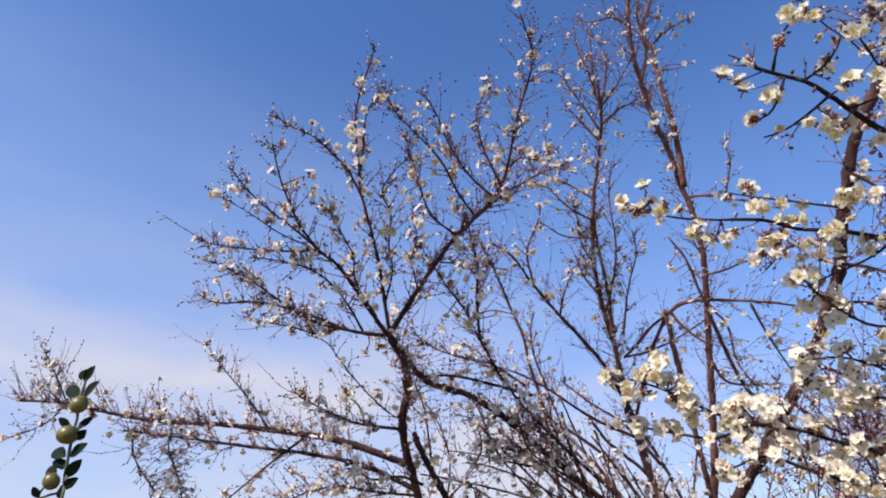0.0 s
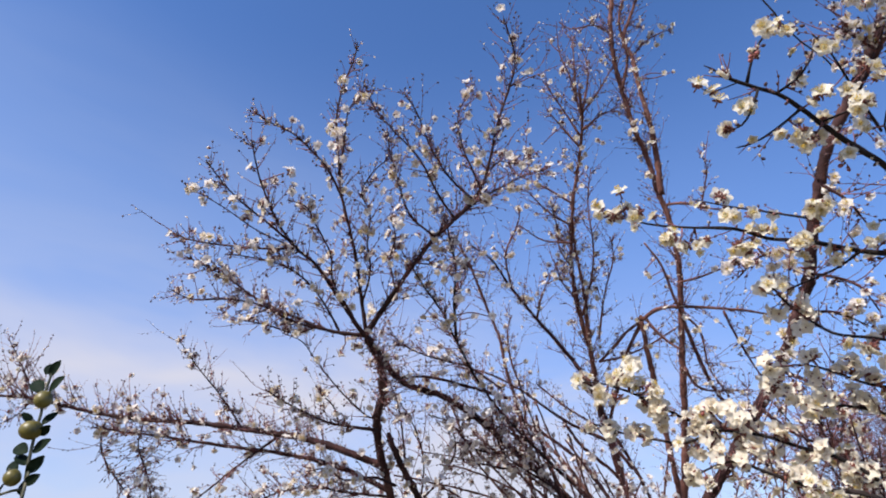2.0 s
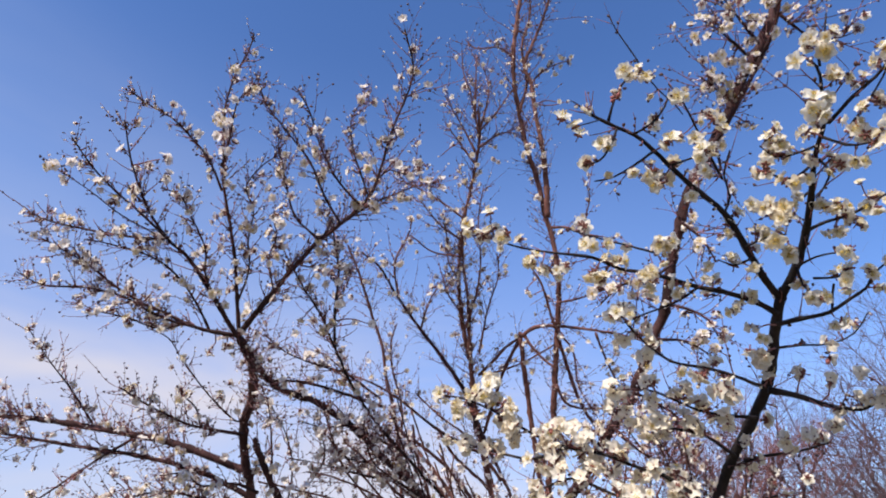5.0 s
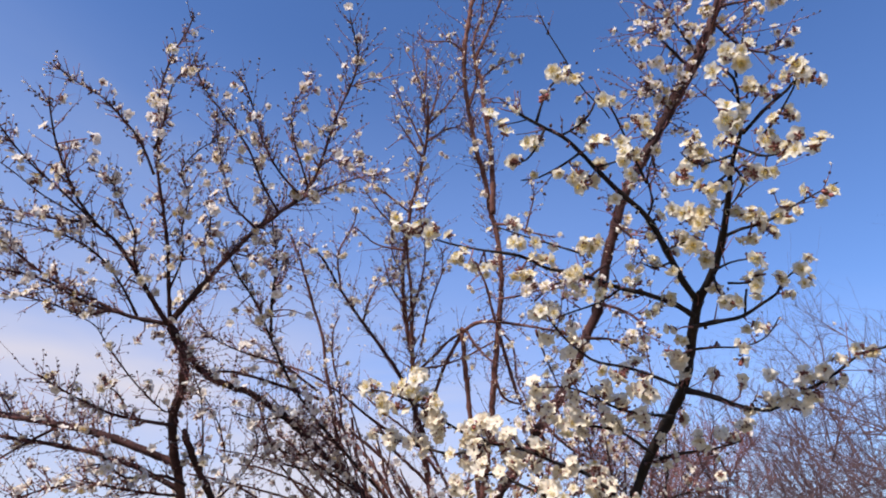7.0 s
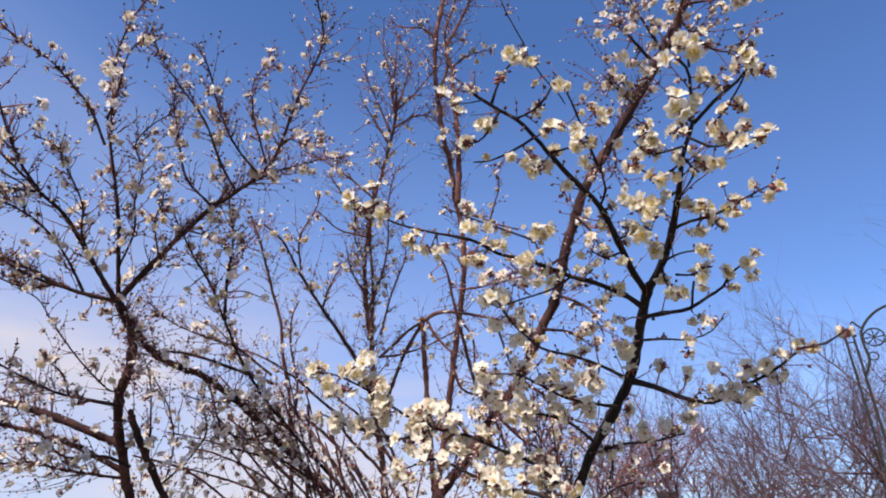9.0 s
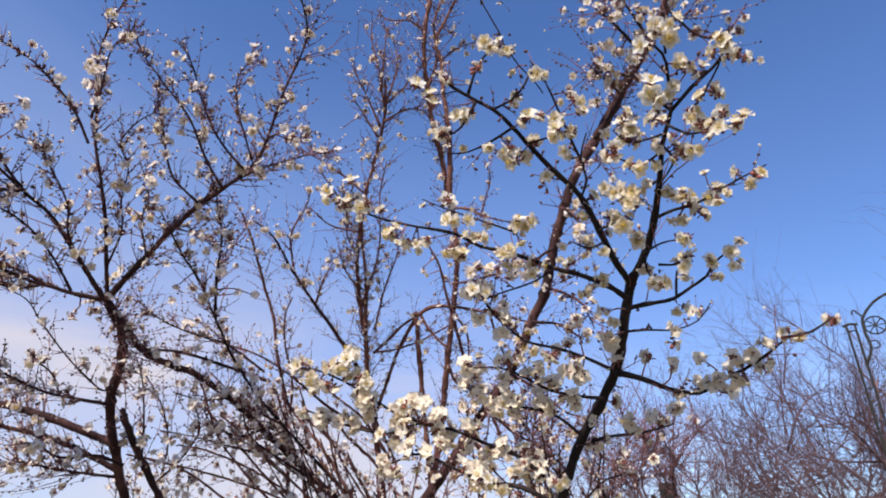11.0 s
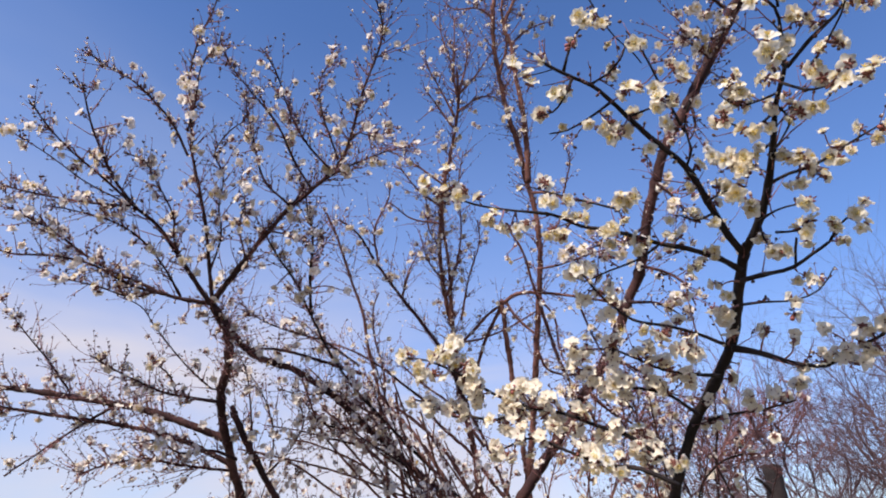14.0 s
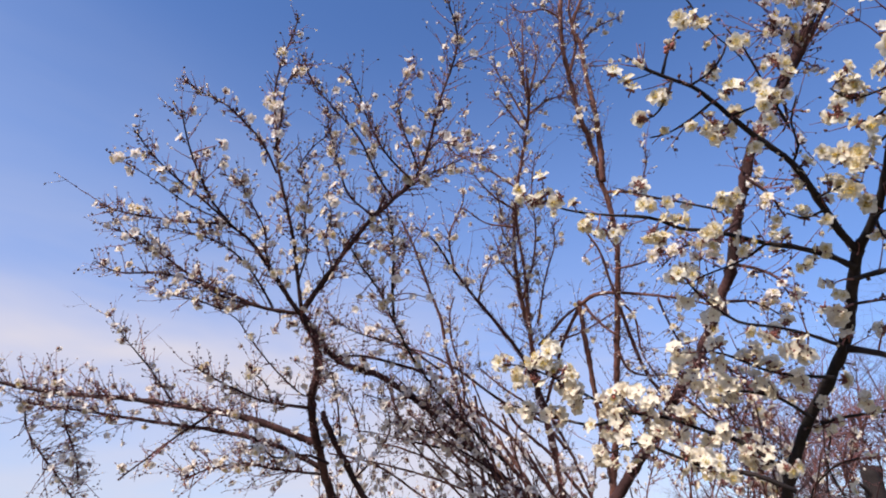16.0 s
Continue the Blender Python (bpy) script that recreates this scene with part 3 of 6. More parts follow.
plum.limb([(0.134, 1.156, 2.298), (0.114, 1.133, 2.342), (0.091, 1.106, 2.391), (0.08, 1.071, 2.451), (0.095, 1.059, 2.494), (0.124, 1.044, 2.544)], 0.0025, 0.0010, twigs=15, reach=0.08, flowers=0.08)
plum.limb([(0.069, 1.227, 2.253), (0.135, 1.228, 2.316), (0.196, 1.241, 2.363), (0.259, 1.256, 2.409), (0.317, 1.28, 2.443)], 0.0033, 0.0014, twigs=16, reach=0.1, flowers=0.1)
plum.limb([(0.159, 1.129, 2.337), (0.182, 1.109, 2.348), (0.223, 1.11, 2.339), (0.263, 1.089, 2.357)], 0.0025, 0.0012, twigs=14, reach=0.08, flowers=0.1)
plum.limb([(-0.037, 1.314, 2.177), (0.016, 1.305, 2.164), (0.06, 1.3, 2.145), (0.118, 1.278, 2.149)], 0.0025, 0.0011, twigs=14, reach=0.1, flowers=0.1)
plum.limb([(-0.09, 1.353, 2.115), (-0.098, 1.274, 2.166), (-0.079, 1.217, 2.2), (-0.087, 1.157, 2.229)], 0.0025, 0.0011, twigs=13, reach=0.08, flowers=0.12)
plum.limb([(-0.14, 1.576, 1.896), (-0.172, 1.62, 1.844), (-0.218, 1.595, 1.87), (-0.262, 1.559, 1.908), (-0.319, 1.499, 1.971), (-0.353, 1.461, 2.014), (-0.405, 1.442, 2.032)], 0.0033, 0.0012, twigs=6, reach=0.09, flowers=0.03)
plum.limb([(-0.16, 1.64, 1.814), (-0.257, 1.576, 1.816), (-0.3, 1.524, 1.82), (-0.367, 1.45, 1.843), (-0.408, 1.385, 1.862)], 0.0049, 0.0014, twigs=14, reach=0.1, flowers=0.06)
plum.limb([(-0.255, 1.566, 1.814), (-0.257, 1.489, 1.845), (-0.274, 1.424, 1.858), (-0.266, 1.375, 1.859)], 0.0025, 0.0016, twigs=4, reach=0.05)
plum.limb([(-0.137, 1.769, 1.729), (-0.284, 1.728, 1.778), (-0.4, 1.712, 1.807), (-0.534, 1.7, 1.826), (-0.7, 1.682, 1.842), (-0.866, 1.67, 1.851), (-0.972, 1.67, 1.864), (-1.107, 1.653, 1.888), (-1.199, 1.65, 1.91), (-1.353, 1.643, 1.917)], 0.011, 0.0034, twigs=15, reach=0.13, flowers=0.12, lift=0.8)
plum.limb([(-0.142, 1.834, 1.674), (-0.259, 1.8, 1.725), (-0.362, 1.788, 1.755), (-0.499, 1.774, 1.777), (-0.637, 1.765, 1.792), (-0.775, 1.754, 1.81), (-0.899, 1.749, 1.825), (-1.047, 1.737, 1.841)], 0.0082, 0.0022, twigs=14, reach=0.12, flowers=0.14, lift=0.2)
plum.limb([(-0.59, 1.756, 1.84), (-0.644, 1.673, 1.922), (-0.697, 1.603, 1.988), (-0.741, 1.537, 2.052)], 0.0033, 0.0010, twigs=12, reach=0.08, flowers=0.03)
plum.limb([(-1.22, 1.678, 1.917), (-1.235, 1.609, 1.993), (-1.258, 1.547, 2.059)], 0.0025, 0.0012, twigs=12, reach=0.08, flowers=0.02)
plum.limb([(-1.22, 1.678, 1.917), (-1.274, 1.702, 1.871), (-1.34, 1.712, 1.84), (-1.419, 1.712, 1.815)], 0.0025, 0.0012, twigs=9, reach=0.08, flowers=0.03)
plum.limb([(-0.482, 1.756, 1.815), (-0.552, 1.738, 1.755), (-0.62, 1.725, 1.691), (-0.684, 1.711, 1.629)], 0.0041, 0.0020, twigs=6, reach=0.08, flowers=0.04)
plum.limb([(-1.024, 1.745, 1.838), (-1.034, 1.792, 1.78), (-1.012, 1.848, 1.721), (-0.968, 1.922, 1.647), (-0.937, 1.983, 1.586)], 0.0025, 0.0023, twigs=16, reach=0.1, flowers=0.08)
plum.limb([(-0.882, 1.716, 1.857), (-0.908, 1.765, 1.792), (-0.895, 1.83, 1.719), (-0.893, 1.907, 1.629)], 0.0025, 0.0020, twigs=26, reach=0.09, flowers=0.14)
plum.limb([(-0.14, 1.828, 1.658), (-0.28, 1.76, 1.666), (-0.336, 1.713, 1.675), (-0.422, 1.681, 1.657), (-0.491, 1.664, 1.626)], 0.0041, 0.0020, twigs=22, reach=0.12, flowers=0.12)
plum.limb([(-0.112, 1.719, 1.677), (-0.169, 1.666, 1.693), (-0.241, 1.633, 1.681), (-0.278, 1.58, 1.703), (-0.323, 1.552, 1.692)], 0.0041, 0.0017, twigs=9, reach=0.12, flowers=0.1)
plum.limb([(0.095, 2.104, -0.03), (0.114, 2.108, 0.619), (0.126, 2.111, 1.268), (0.038, 1.96, 1.498), (-0.046, 1.816, 1.642), (-0.087, 1.747, 1.711), (-0.12, 1.681, 1.778), (-0.127, 1.666, 1.794)], 0.012, 0.0088, name='trunk', twigs=4, start=0.918)
plum.limb([(0.549, 2.228, -0.03), (0.626, 2.273, 0.698), (0.674, 2.3, 1.427), (0.523, 2.159, 1.608), (0.379, 2.024, 1.705), (0.22, 1.874, 1.812), (0.132, 1.784, 1.871), (0.031, 1.699, 1.919), (-0.065, 1.641, 1.938), (-0.111, 1.595, 1.958), (-0.15, 1.534, 1.997), (-0.172, 1.49, 2.023)], 0.019, 0.0078, twigs=14, reach=0.12, flowers=0.08, start=0.729)
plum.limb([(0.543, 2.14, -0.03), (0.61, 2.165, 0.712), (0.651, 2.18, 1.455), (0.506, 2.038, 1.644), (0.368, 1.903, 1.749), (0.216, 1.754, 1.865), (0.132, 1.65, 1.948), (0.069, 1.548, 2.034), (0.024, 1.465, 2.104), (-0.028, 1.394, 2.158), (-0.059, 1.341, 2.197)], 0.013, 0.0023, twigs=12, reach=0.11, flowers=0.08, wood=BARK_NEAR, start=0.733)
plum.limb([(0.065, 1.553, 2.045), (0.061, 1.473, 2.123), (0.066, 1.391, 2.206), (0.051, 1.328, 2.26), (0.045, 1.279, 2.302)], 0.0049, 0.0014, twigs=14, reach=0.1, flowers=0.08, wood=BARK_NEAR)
plum.limb([(0.218, 1.741, 1.929), (0.082, 1.666, 1.949), (-0.014, 1.61, 1.957), (-0.084, 1.577, 1.948)], 0.0057, 0.0032, twigs=5, reach=0.1, flowers=0.06)
plum.limb([(0.203, 1.761, 1.96), (0.1, 1.671, 2.005), (0.034, 1.625, 2.009), (-0.061, 1.564, 2.023), (-0.12, 1.499, 2.051)], 0.0041, 0.0015, twigs=12, reach=0.1, flowers=0.06)
plum.limb([(0.275, 1.889, 1.832), (0.184, 1.805, 1.858), (0.131, 1.743, 1.871), (0.048, 1.699, 1.853), (-0.014, 1.642, 1.857)], 0.0041, 0.0015, twigs=5, reach=0.11, flowers=0.1)
plum.limb([(0.331, 1.966, 1.758), (0.22, 1.918, 1.751), (0.13, 1.862, 1.759), (0.045, 1.806, 1.77), (-0.045, 1.754, 1.775)], 0.0041, 0.0016, twigs=5, reach=0.12, flowers=0.06)
plum.limb([(-0.096, 1.837, 1.719), (-0.099, 1.8, 1.782), (-0.113, 1.715, 1.898), (-0.137, 1.676, 1.956)], 0.0033, 0.0019, twigs=4, reach=0.12, flowers=0.04)
plum.limb([(-0.062, 1.996, 1.661), (-0.048, 1.91, 1.766), (-0.071, 1.829, 1.855), (-0.127, 1.743, 1.939)], 0.0033, 0.0017, twigs=4, reach=0.12, flowers=0.04)
plum.limb([(0.216, 1.801, 1.799), (0.167, 1.775, 1.775), (0.1, 1.717, 1.784), (0.066, 1.646, 1.818)], 0.0033, 0.0015, twigs=8, reach=0.12, flowers=0.12)
plum.limb([(-0.052, 1.859, 1.649), (0.009, 1.796, 1.702), (0.057, 1.719, 1.769), (0.05, 1.642, 1.817)], 0.0033, 0.0015, twigs=8, reach=0.12, flowers=0.1)
plum.limb([(0.361, 1.883, 1.688), (0.262, 1.788, 1.73), (0.193, 1.706, 1.767), (0.16, 1.602, 1.84)], 0.0041, 0.0015, twigs=8, reach=0.13, flowers=0.12)
plum.limb([(0.575, 2.163, -0.03), (0.645, 2.199, 0.663), (0.687, 2.221, 1.356), (0.535, 2.079, 1.533), (0.389, 1.943, 1.626), (0.263, 1.825, 1.706), (0.178, 1.731, 1.771), (0.113, 1.668, 1.807)], 0.008, 0.0024, twigs=2, reach=0.1, flowers=0.14, wood=BARK_RED, start=0.844, spurs=8.0)
plum.limb([(0.59, 2.189, -0.03), (0.648, 2.225, 0.679), (0.684, 2.247, 1.387), (0.518, 2.11, 1.546), (0.358, 1.978, 1.622), (0.214, 1.859, 1.691), (0.096, 1.774, 1.727), (0.015, 1.723, 1.735)], 0.009, 0.0024, twigs=2, reach=0.1, flowers=0.14, wood=BARK_RED, start=0.841, spurs=8.0)
plum.limb([(0.608, 2.209, -0.03), (0.654, 2.243, 0.699), (0.683, 2.264, 1.428), (0.501, 2.135, 1.565), (0.327, 2.012, 1.62), (0.181, 1.909, 1.661), (0.045, 1.822, 1.686), (-0.052, 1.758, 1.697)], 0.009, 0.0025, twigs=2, reach=0.1, flowers=0.14, wood=BARK_RED, start=0.838, spurs=8.0)
plum.limb([(0.585, 2.255, -0.03), (0.627, 2.332, 0.652), (0.652, 2.379, 1.334), (0.538, 2.217, 1.53), (0.428, 2.061, 1.64), (0.306, 1.888, 1.764), (0.224, 1.764, 1.842), (0.18, 1.653, 1.915)], 0.009, 0.0025, twigs=2, reach=0.1, flowers=0.14, wood=BARK_RED, start=0.802, spurs=8.0)
plum.limb([(0.55, 2.144, -0.03), (0.548, 2.161, 0.632), (0.548, 2.171, 1.294), (0.403, 2.042, 1.499), (0.265, 1.918, 1.617), (0.163, 1.826, 1.706), (0.1, 1.76, 1.776), (0.049, 1.664, 1.886)], 0.008, 0.0025, twigs=2, reach=0.1, flowers=0.14, wood=BARK_RED, start=0.838, spurs=8.0)
plum.limb([(0.528, 2.157, -0.03), (0.493, 2.166, 0.654), (0.472, 2.171, 1.337), (0.305, 2.048, 1.517), (0.145, 1.931, 1.613), (0.044, 1.856, 1.674), (-0.036, 1.816, 1.701), (-0.121, 1.787, 1.713)], 0.008, 0.0025, twigs=2, reach=0.1, flowers=0.14, wood=BARK_RED, start=0.882, spurs=8.0)
plum.limb([(0.713, 2.193, -0.03), (0.757, 2.25, 0.669), (0.784, 2.285, 1.368), (0.617, 2.158, 1.541), (0.456, 2.037, 1.63), (0.325, 1.937, 1.703), (0.217, 1.859, 1.759), (0.147, 1.83, 1.768)], 0.009, 0.0026, twigs=2, reach=0.1, flowers=0.14, wood=BARK_RED, start=0.855, spurs=8.0)
crowd = random.Random(77)
for k in range(30):
    foot = Vector((crowd.uniform(0.4, 0.85), crowd.uniform(2.15, 2.42), -0.03))
    knee = Vector((foot.x + crowd.gauss(0.04, 0.06), foot.y + crowd.gauss(0.04, 0.05), crowd.uniform(1.22, 1.38)))
    end = Vector((0.68, 2.08, 1.64)).lerp(Vector((0.12, 1.72, 1.9)), crowd.random() ** 1.3) + Vector((crowd.gauss(0, 0.09), crowd.gauss(0, 0.08), crowd.gauss(0, 0.06)))
    bend = knee.lerp(end, 0.5) + wander(crowd, 0.03)
    plum.limb([foot, foot.lerp(knee, 0.5), knee, bend, end], crowd.uniform(0.006, 0.01), crowd.uniform(0.0016, 0.003), twigs=1, reach=0.1, flowers=0.3, start=0.75, spurs=4.0, wood=BARK_RED if crowd.random() < 0.8 else BARK_PLUM)
for k in range(30):
    foot = Vector((crowd.uniform(-0.15, 0.75), crowd.uniform(1.95, 2.2), -0.03))
    end = Vector((foot.x + crowd.gauss(-0.06, 0.09), foot.y - crowd.uniform(0.05, 0.2), crowd.uniform(1.5, 1.7)))
    bend = foot.lerp(end, 0.6) + wander(crowd, 0.04)
    plum.limb([foot, foot.lerp(bend, 0.5) + wander(crowd, 0.02), bend, bend.lerp(end, 0.5) + wander(crowd, 0.025), end], crowd.uniform(0.004, 0.007), 0.0015, twigs=6, reach=0.1, flowers=0.22, start=0.82, spurs=30.0, wood=BARK_RED if crowd.random() < 0.4 else BARK_PLUM)
for spot in ((-0.401, 0.997, 2.326, 1), (-0.4, 1.036, 2.288, 1), (-0.443, 1.066, 2.222, 1), (-0.388, 1.122, 2.195, 1), (-0.323, 1.072, 2.3, 2), (-0.303, 1.068, 2.259, 1), (-0.276, 1.1, 2.245, 1), (-0.261, 1.122, 2.251, 2), (-0.248, 1.013, 2.335, 2), (-0.275, 1.038, 2.364, 1), (-0.203, 1.093, 2.433, 2), (-0.228, 1.146, 2.43, 2), (-0.235, 1.171, 2.407, 1), (-0.225, 1.099, 2.276, 1), (-0.651, 1.204, 2.211, 1), (-0.456, 1.175, 2.151, 2), (-0.367, 1.144, 2.219, 1), (-0.339, 1.183, 2.138, 2), (-0.273, 1.141, 2.191, 2), (-0.275, 1.183, 2.191, 1)):
    plum.cluster(spot[0], spot[1], spot[2], int(spot[3]), spread=0.009)
for spot in ((-0.251, 1.292, 2.287, 1), (-0.218, 1.28, 2.194, 1), (-0.269, 1.306, 2.136, 2), (-0.225, 1.269, 2.133, 2), (-0.366, 1.328, 2.091, 2), (-0.348, 1.365, 2.082, 2), (-0.163, 1.26, 2.301, 1), (-0.146, 1.261, 2.266, 1), (-0.093, 1.216, 2.216, 1), (-0.068, 1.157, 2.205, 2), (-0.064, 1.212, 2.197, 1), (-0.141, 1.236, 2.367, 1), (-0.109, 1.184, 2.313, 1), (-0.057, 1.164, 2.316, 1), (0.019, 1.209, 2.276, 2), (0.05, 1.167, 2.29, 1), (0.111, 1.107, 2.388, 2), (0.138, 1.135, 2.394, 2), (0.093, 1.105, 2.328, 2), (0.187, 1.165, 2.416, 2)):
    plum.cluster(spot[0], spot[1], spot[2], int(spot[3]), spread=0.009)
for spot in ((0.204, 1.071, 2.335, 1), (0.247, 1.063, 2.351, 2), (0.276, 1.067, 2.34, 1), (0.233, 1.08, 2.314, 1), (-0.172, 1.37, 2.173, 1), (0.025, 1.277, 2.142, 2), (0.038, 1.383, 2.157, 1), (0.058, 1.346, 2.261, 2), (0.16, 1.212, 2.193, 1), (-0.267, 1.381, 1.857, 2), (-0.459, 1.307, 2.066, 1), (-0.418, 1.342, 2.011, 1), (-0.85, 1.641, 1.846, 2), (-0.836, 1.665, 1.863, 1), (-0.86, 1.613, 1.875, 1), (-0.207, 1.471, 2.005, 3), (-0.24, 1.451, 1.983, 2), (-0.192, 1.48, 1.996, 2), (-0.877, 1.819, 1.702, 2), (-0.87, 1.871, 1.683, 2)):
    plum.cluster(spot[0], spot[1], spot[2], int(spot[3]), spread=0.009)
for spot in ((-0.467, 1.668, 1.667, 1), (-0.425, 1.641, 1.653, 2), (-0.212, 1.703, 1.766, 1), (-0.899, 1.654, 1.844, 1), (0.164, 1.462, 2.084, 1), (0.118, 1.507, 2.102, 1), (0.072, 1.424, 2.119, 1), (0.024, 1.449, 2.131, 1), (-0.02, 1.42, 2.069, 1), (-0.041, 1.505, 2.061, 1), (0.179, 1.63, 1.91, 2), (0.203, 1.643, 1.88, 2), (0.159, 1.563, 1.839, 2), (0.051, 1.602, 1.817, 2), (0.097, 1.746, 1.855, 1), (0.277, 1.823, 1.803, 2), (0.258, 1.95, 1.755, 2), (0.307, 1.927, 1.719, 2), (0.214, 1.871, 1.679, 2)):
    plum.cluster(spot[0], spot[1], spot[2], int(spot[3]), spread=0.009)
# fine growth crowding the fork
for k in range(60):
    spot = Vector((-0.176, 1.47, 2.02)).lerp(Vector((-0.12, 1.66, 1.84)), crowd.random()) + wander(crowd, 0.012) - plum.base
    plum.jobs.append((spot, Vector((crowd.gauss(0.25, 0.7), crowd.gauss(-0.1, 0.5), crowd.gauss(0.1, 0.7))), crowd.uniform(0.04, 0.15), 0.0011, 0.05, 1))
plum.close()

# tall reddish plum stems behind
back = Tree("plum_tree", (0.62, 2.3, 0), "tall slender plum tree with reddish brown upright stems, few blossoms", "tree", 12, BARK_RED, 0.45, 0.9, "plum trees", twiggy=2.5, bloom=0.74, fine=0.0011, spurs=24.0, spur_bloom=0.3)
back.limb([(0.697, 2.408, -0.03), (0.716, 2.419, 0.695), (0.727, 2.425, 1.419), (0.666, 2.29, 1.675), (0.607, 2.161, 1.843), (0.542, 2.018, 2.028), (0.519, 1.925, 2.14), (0.486, 1.856, 2.218), (0.454, 1.766, 2.325), (0.442, 1.67, 2.445), (0.449, 1.586, 2.547), (0.464, 1.505, 2.646), (0.47, 1.425, 2.742), (0.458, 1.37, 2.798)], 0.018, 0.0045, twigs=18, reach=0.14, flowers=0.1, name='trunk', start=0.639)
back.limb([(0.56, 2.063, 1.94), (0.508, 1.881, 2.166), (0.487, 1.771, 2.285), (0.452, 1.664, 2.399), (0.436, 1.58, 2.479)], 0.01, 0.0036, twigs=14, reach=0.12, flowers=0.12)
back.limb([(0.464, 1.409, 2.74), (0.433, 1.355, 2.844), (0.403, 1.325, 2.912), (0.393, 1.296, 2.981)], 0.004, 0.0014, twigs=12, reach=0.1, flowers=0.06)
back.limb([(0.467, 1.405, 2.747), (0.489, 1.353, 2.865), (0.471, 1.324, 2.946)], 0.004, 0.0014, twigs=12, reach=0.1, flowers=0.06)
back.limb([(0.467, 1.405, 2.747), (0.525, 1.384, 2.821), (0.583, 1.349, 2.918)], 0.004, 0.0015, twigs=12, reach=0.1, flowers=0.06)
back.limb([(0.449, 1.384, 2.776), (0.445, 1.342, 2.879), (0.443, 1.303, 2.975)], 0.004, 0.0014, twigs=12, reach=0.1, flowers=0.06)
back.limb([(0.459, 1.443, 2.688), (0.417, 1.418, 2.76), (0.353, 1.38, 2.851)], 0.004, 0.0015, twigs=12, reach=0.1, flowers=0.06)
back.limb([(0.459, 1.463, 2.659), (0.39, 1.432, 2.738), (0.362, 1.426, 2.781)], 0.004, 0.0015, twigs=12, reach=0.1, flowers=0.06)
back.limb([(0.467, 1.434, 2.703), (0.543, 1.424, 2.762), (0.603, 1.441, 2.78)], 0.004, 0.0015, twigs=12, reach=0.1, flowers=0.06)
back.limb([(0.436, 1.56, 2.509), (0.343, 1.538, 2.561), (0.235, 1.519, 2.605), (0.2, 1.533, 2.605)], 0.004, 0.0015, twigs=12, reach=0.1, flowers=0.06)
back.limb([(0.436, 1.6, 2.448), (0.362, 1.59, 2.496), (0.291, 1.563, 2.568)], 0.004, 0.0015, twigs=12, reach=0.1, flowers=0.06)
back.limb([(0.436, 1.631, 2.403), (0.344, 1.639, 2.419), (0.272, 1.628, 2.468)], 0.004, 0.0015, twigs=12, reach=0.1, flowers=0.06)
back.limb([(0.447, 1.747, 2.379), (0.405, 1.688, 2.413), (0.391, 1.622, 2.462), (0.369, 1.557, 2.508)], 0.004, 0.0016, twigs=13, reach=0.1, flowers=0.25)
back.limb([(0.467, 1.812, 2.282), (0.412, 1.739, 2.313), (0.378, 1.658, 2.356)], 0.004, 0.0016, twigs=13, reach=0.1, flowers=0.3)
back.limb([(0.478, 1.805, 2.218), (0.504, 1.734, 2.309), (0.51, 1.663, 2.398), (0.489, 1.572, 2.515), (0.495, 1.504, 2.6)], 0.004, 0.0016, twigs=16, reach=0.1, flowers=0.15)
back.limb([(0.535, 1.85, 2.155), (0.55, 1.754, 2.277), (0.573, 1.68, 2.365), (0.56, 1.627, 2.419)], 0.004, 0.0016, twigs=16, reach=0.1, flowers=0.15)
back.limb([(0.768, 2.186, -0.03), (0.781, 2.243, 0.576), (0.79, 2.278, 1.182), (0.789, 2.161, 1.46), (0.789, 2.049, 1.65), (0.788, 1.917, 1.872), (0.781, 1.807, 2.062), (0.777, 1.718, 2.219), (0.769, 1.649, 2.346), (0.744, 1.589, 2.457), (0.711, 1.549, 2.539), (0.677, 1.498, 2.636), (0.634, 1.447, 2.732), (0.6, 1.396, 2.83), (0.575, 1.346, 2.927), (0.568, 1.296, 3.025), (0.577, 1.227, 3.153), (0.59, 1.169, 3.266)], 0.018, 0.006, twigs=19, reach=0.12, flowers=0.03, name='trunk', lift=0.15, start=0.511)
back.limb([(0.709, 1.524, 2.512), (0.694, 1.463, 2.631), (0.674, 1.416, 2.728), (0.646, 1.369, 2.826), (0.628, 1.331, 2.91), (0.604, 1.312, 2.965), (0.647, 1.257, 3.08), (0.677, 1.21, 3.18)], 0.01, 0.0040, twigs=14, reach=0.12, flowers=0.04, lift=0.1)
back.limb([(0.596, 1.385, 2.819), (0.617, 1.34, 2.919), (0.593, 1.292, 3.02), (0.614, 1.246, 3.121), (0.608, 1.198, 3.223)], 0.005, 0.0027, twigs=16, reach=0.12, flowers=0.08)
back.limb([(0.574, 1.333, 3.016), (0.519, 1.316, 3.037), (0.445, 1.319, 3.026), (0.408, 1.306, 3.043)], 0.004, 0.0017, twigs=10, reach=0.1, flowers=0.05)
back.limb([(0.641, 1.364, 2.944), (0.682, 1.346, 2.986), (0.729, 1.337, 3.013), (0.777, 1.333, 3.033)], 0.004, 0.0017, twigs=10, reach=0.05, flowers=0.4)
back.limb([(0.713, 1.506, 2.464), (0.755, 1.482, 2.453), (0.813, 1.469, 2.427), (0.885, 1.453, 2.408)], 0.005, 0.0020, twigs=12, reach=0.08, flowers=0.1)
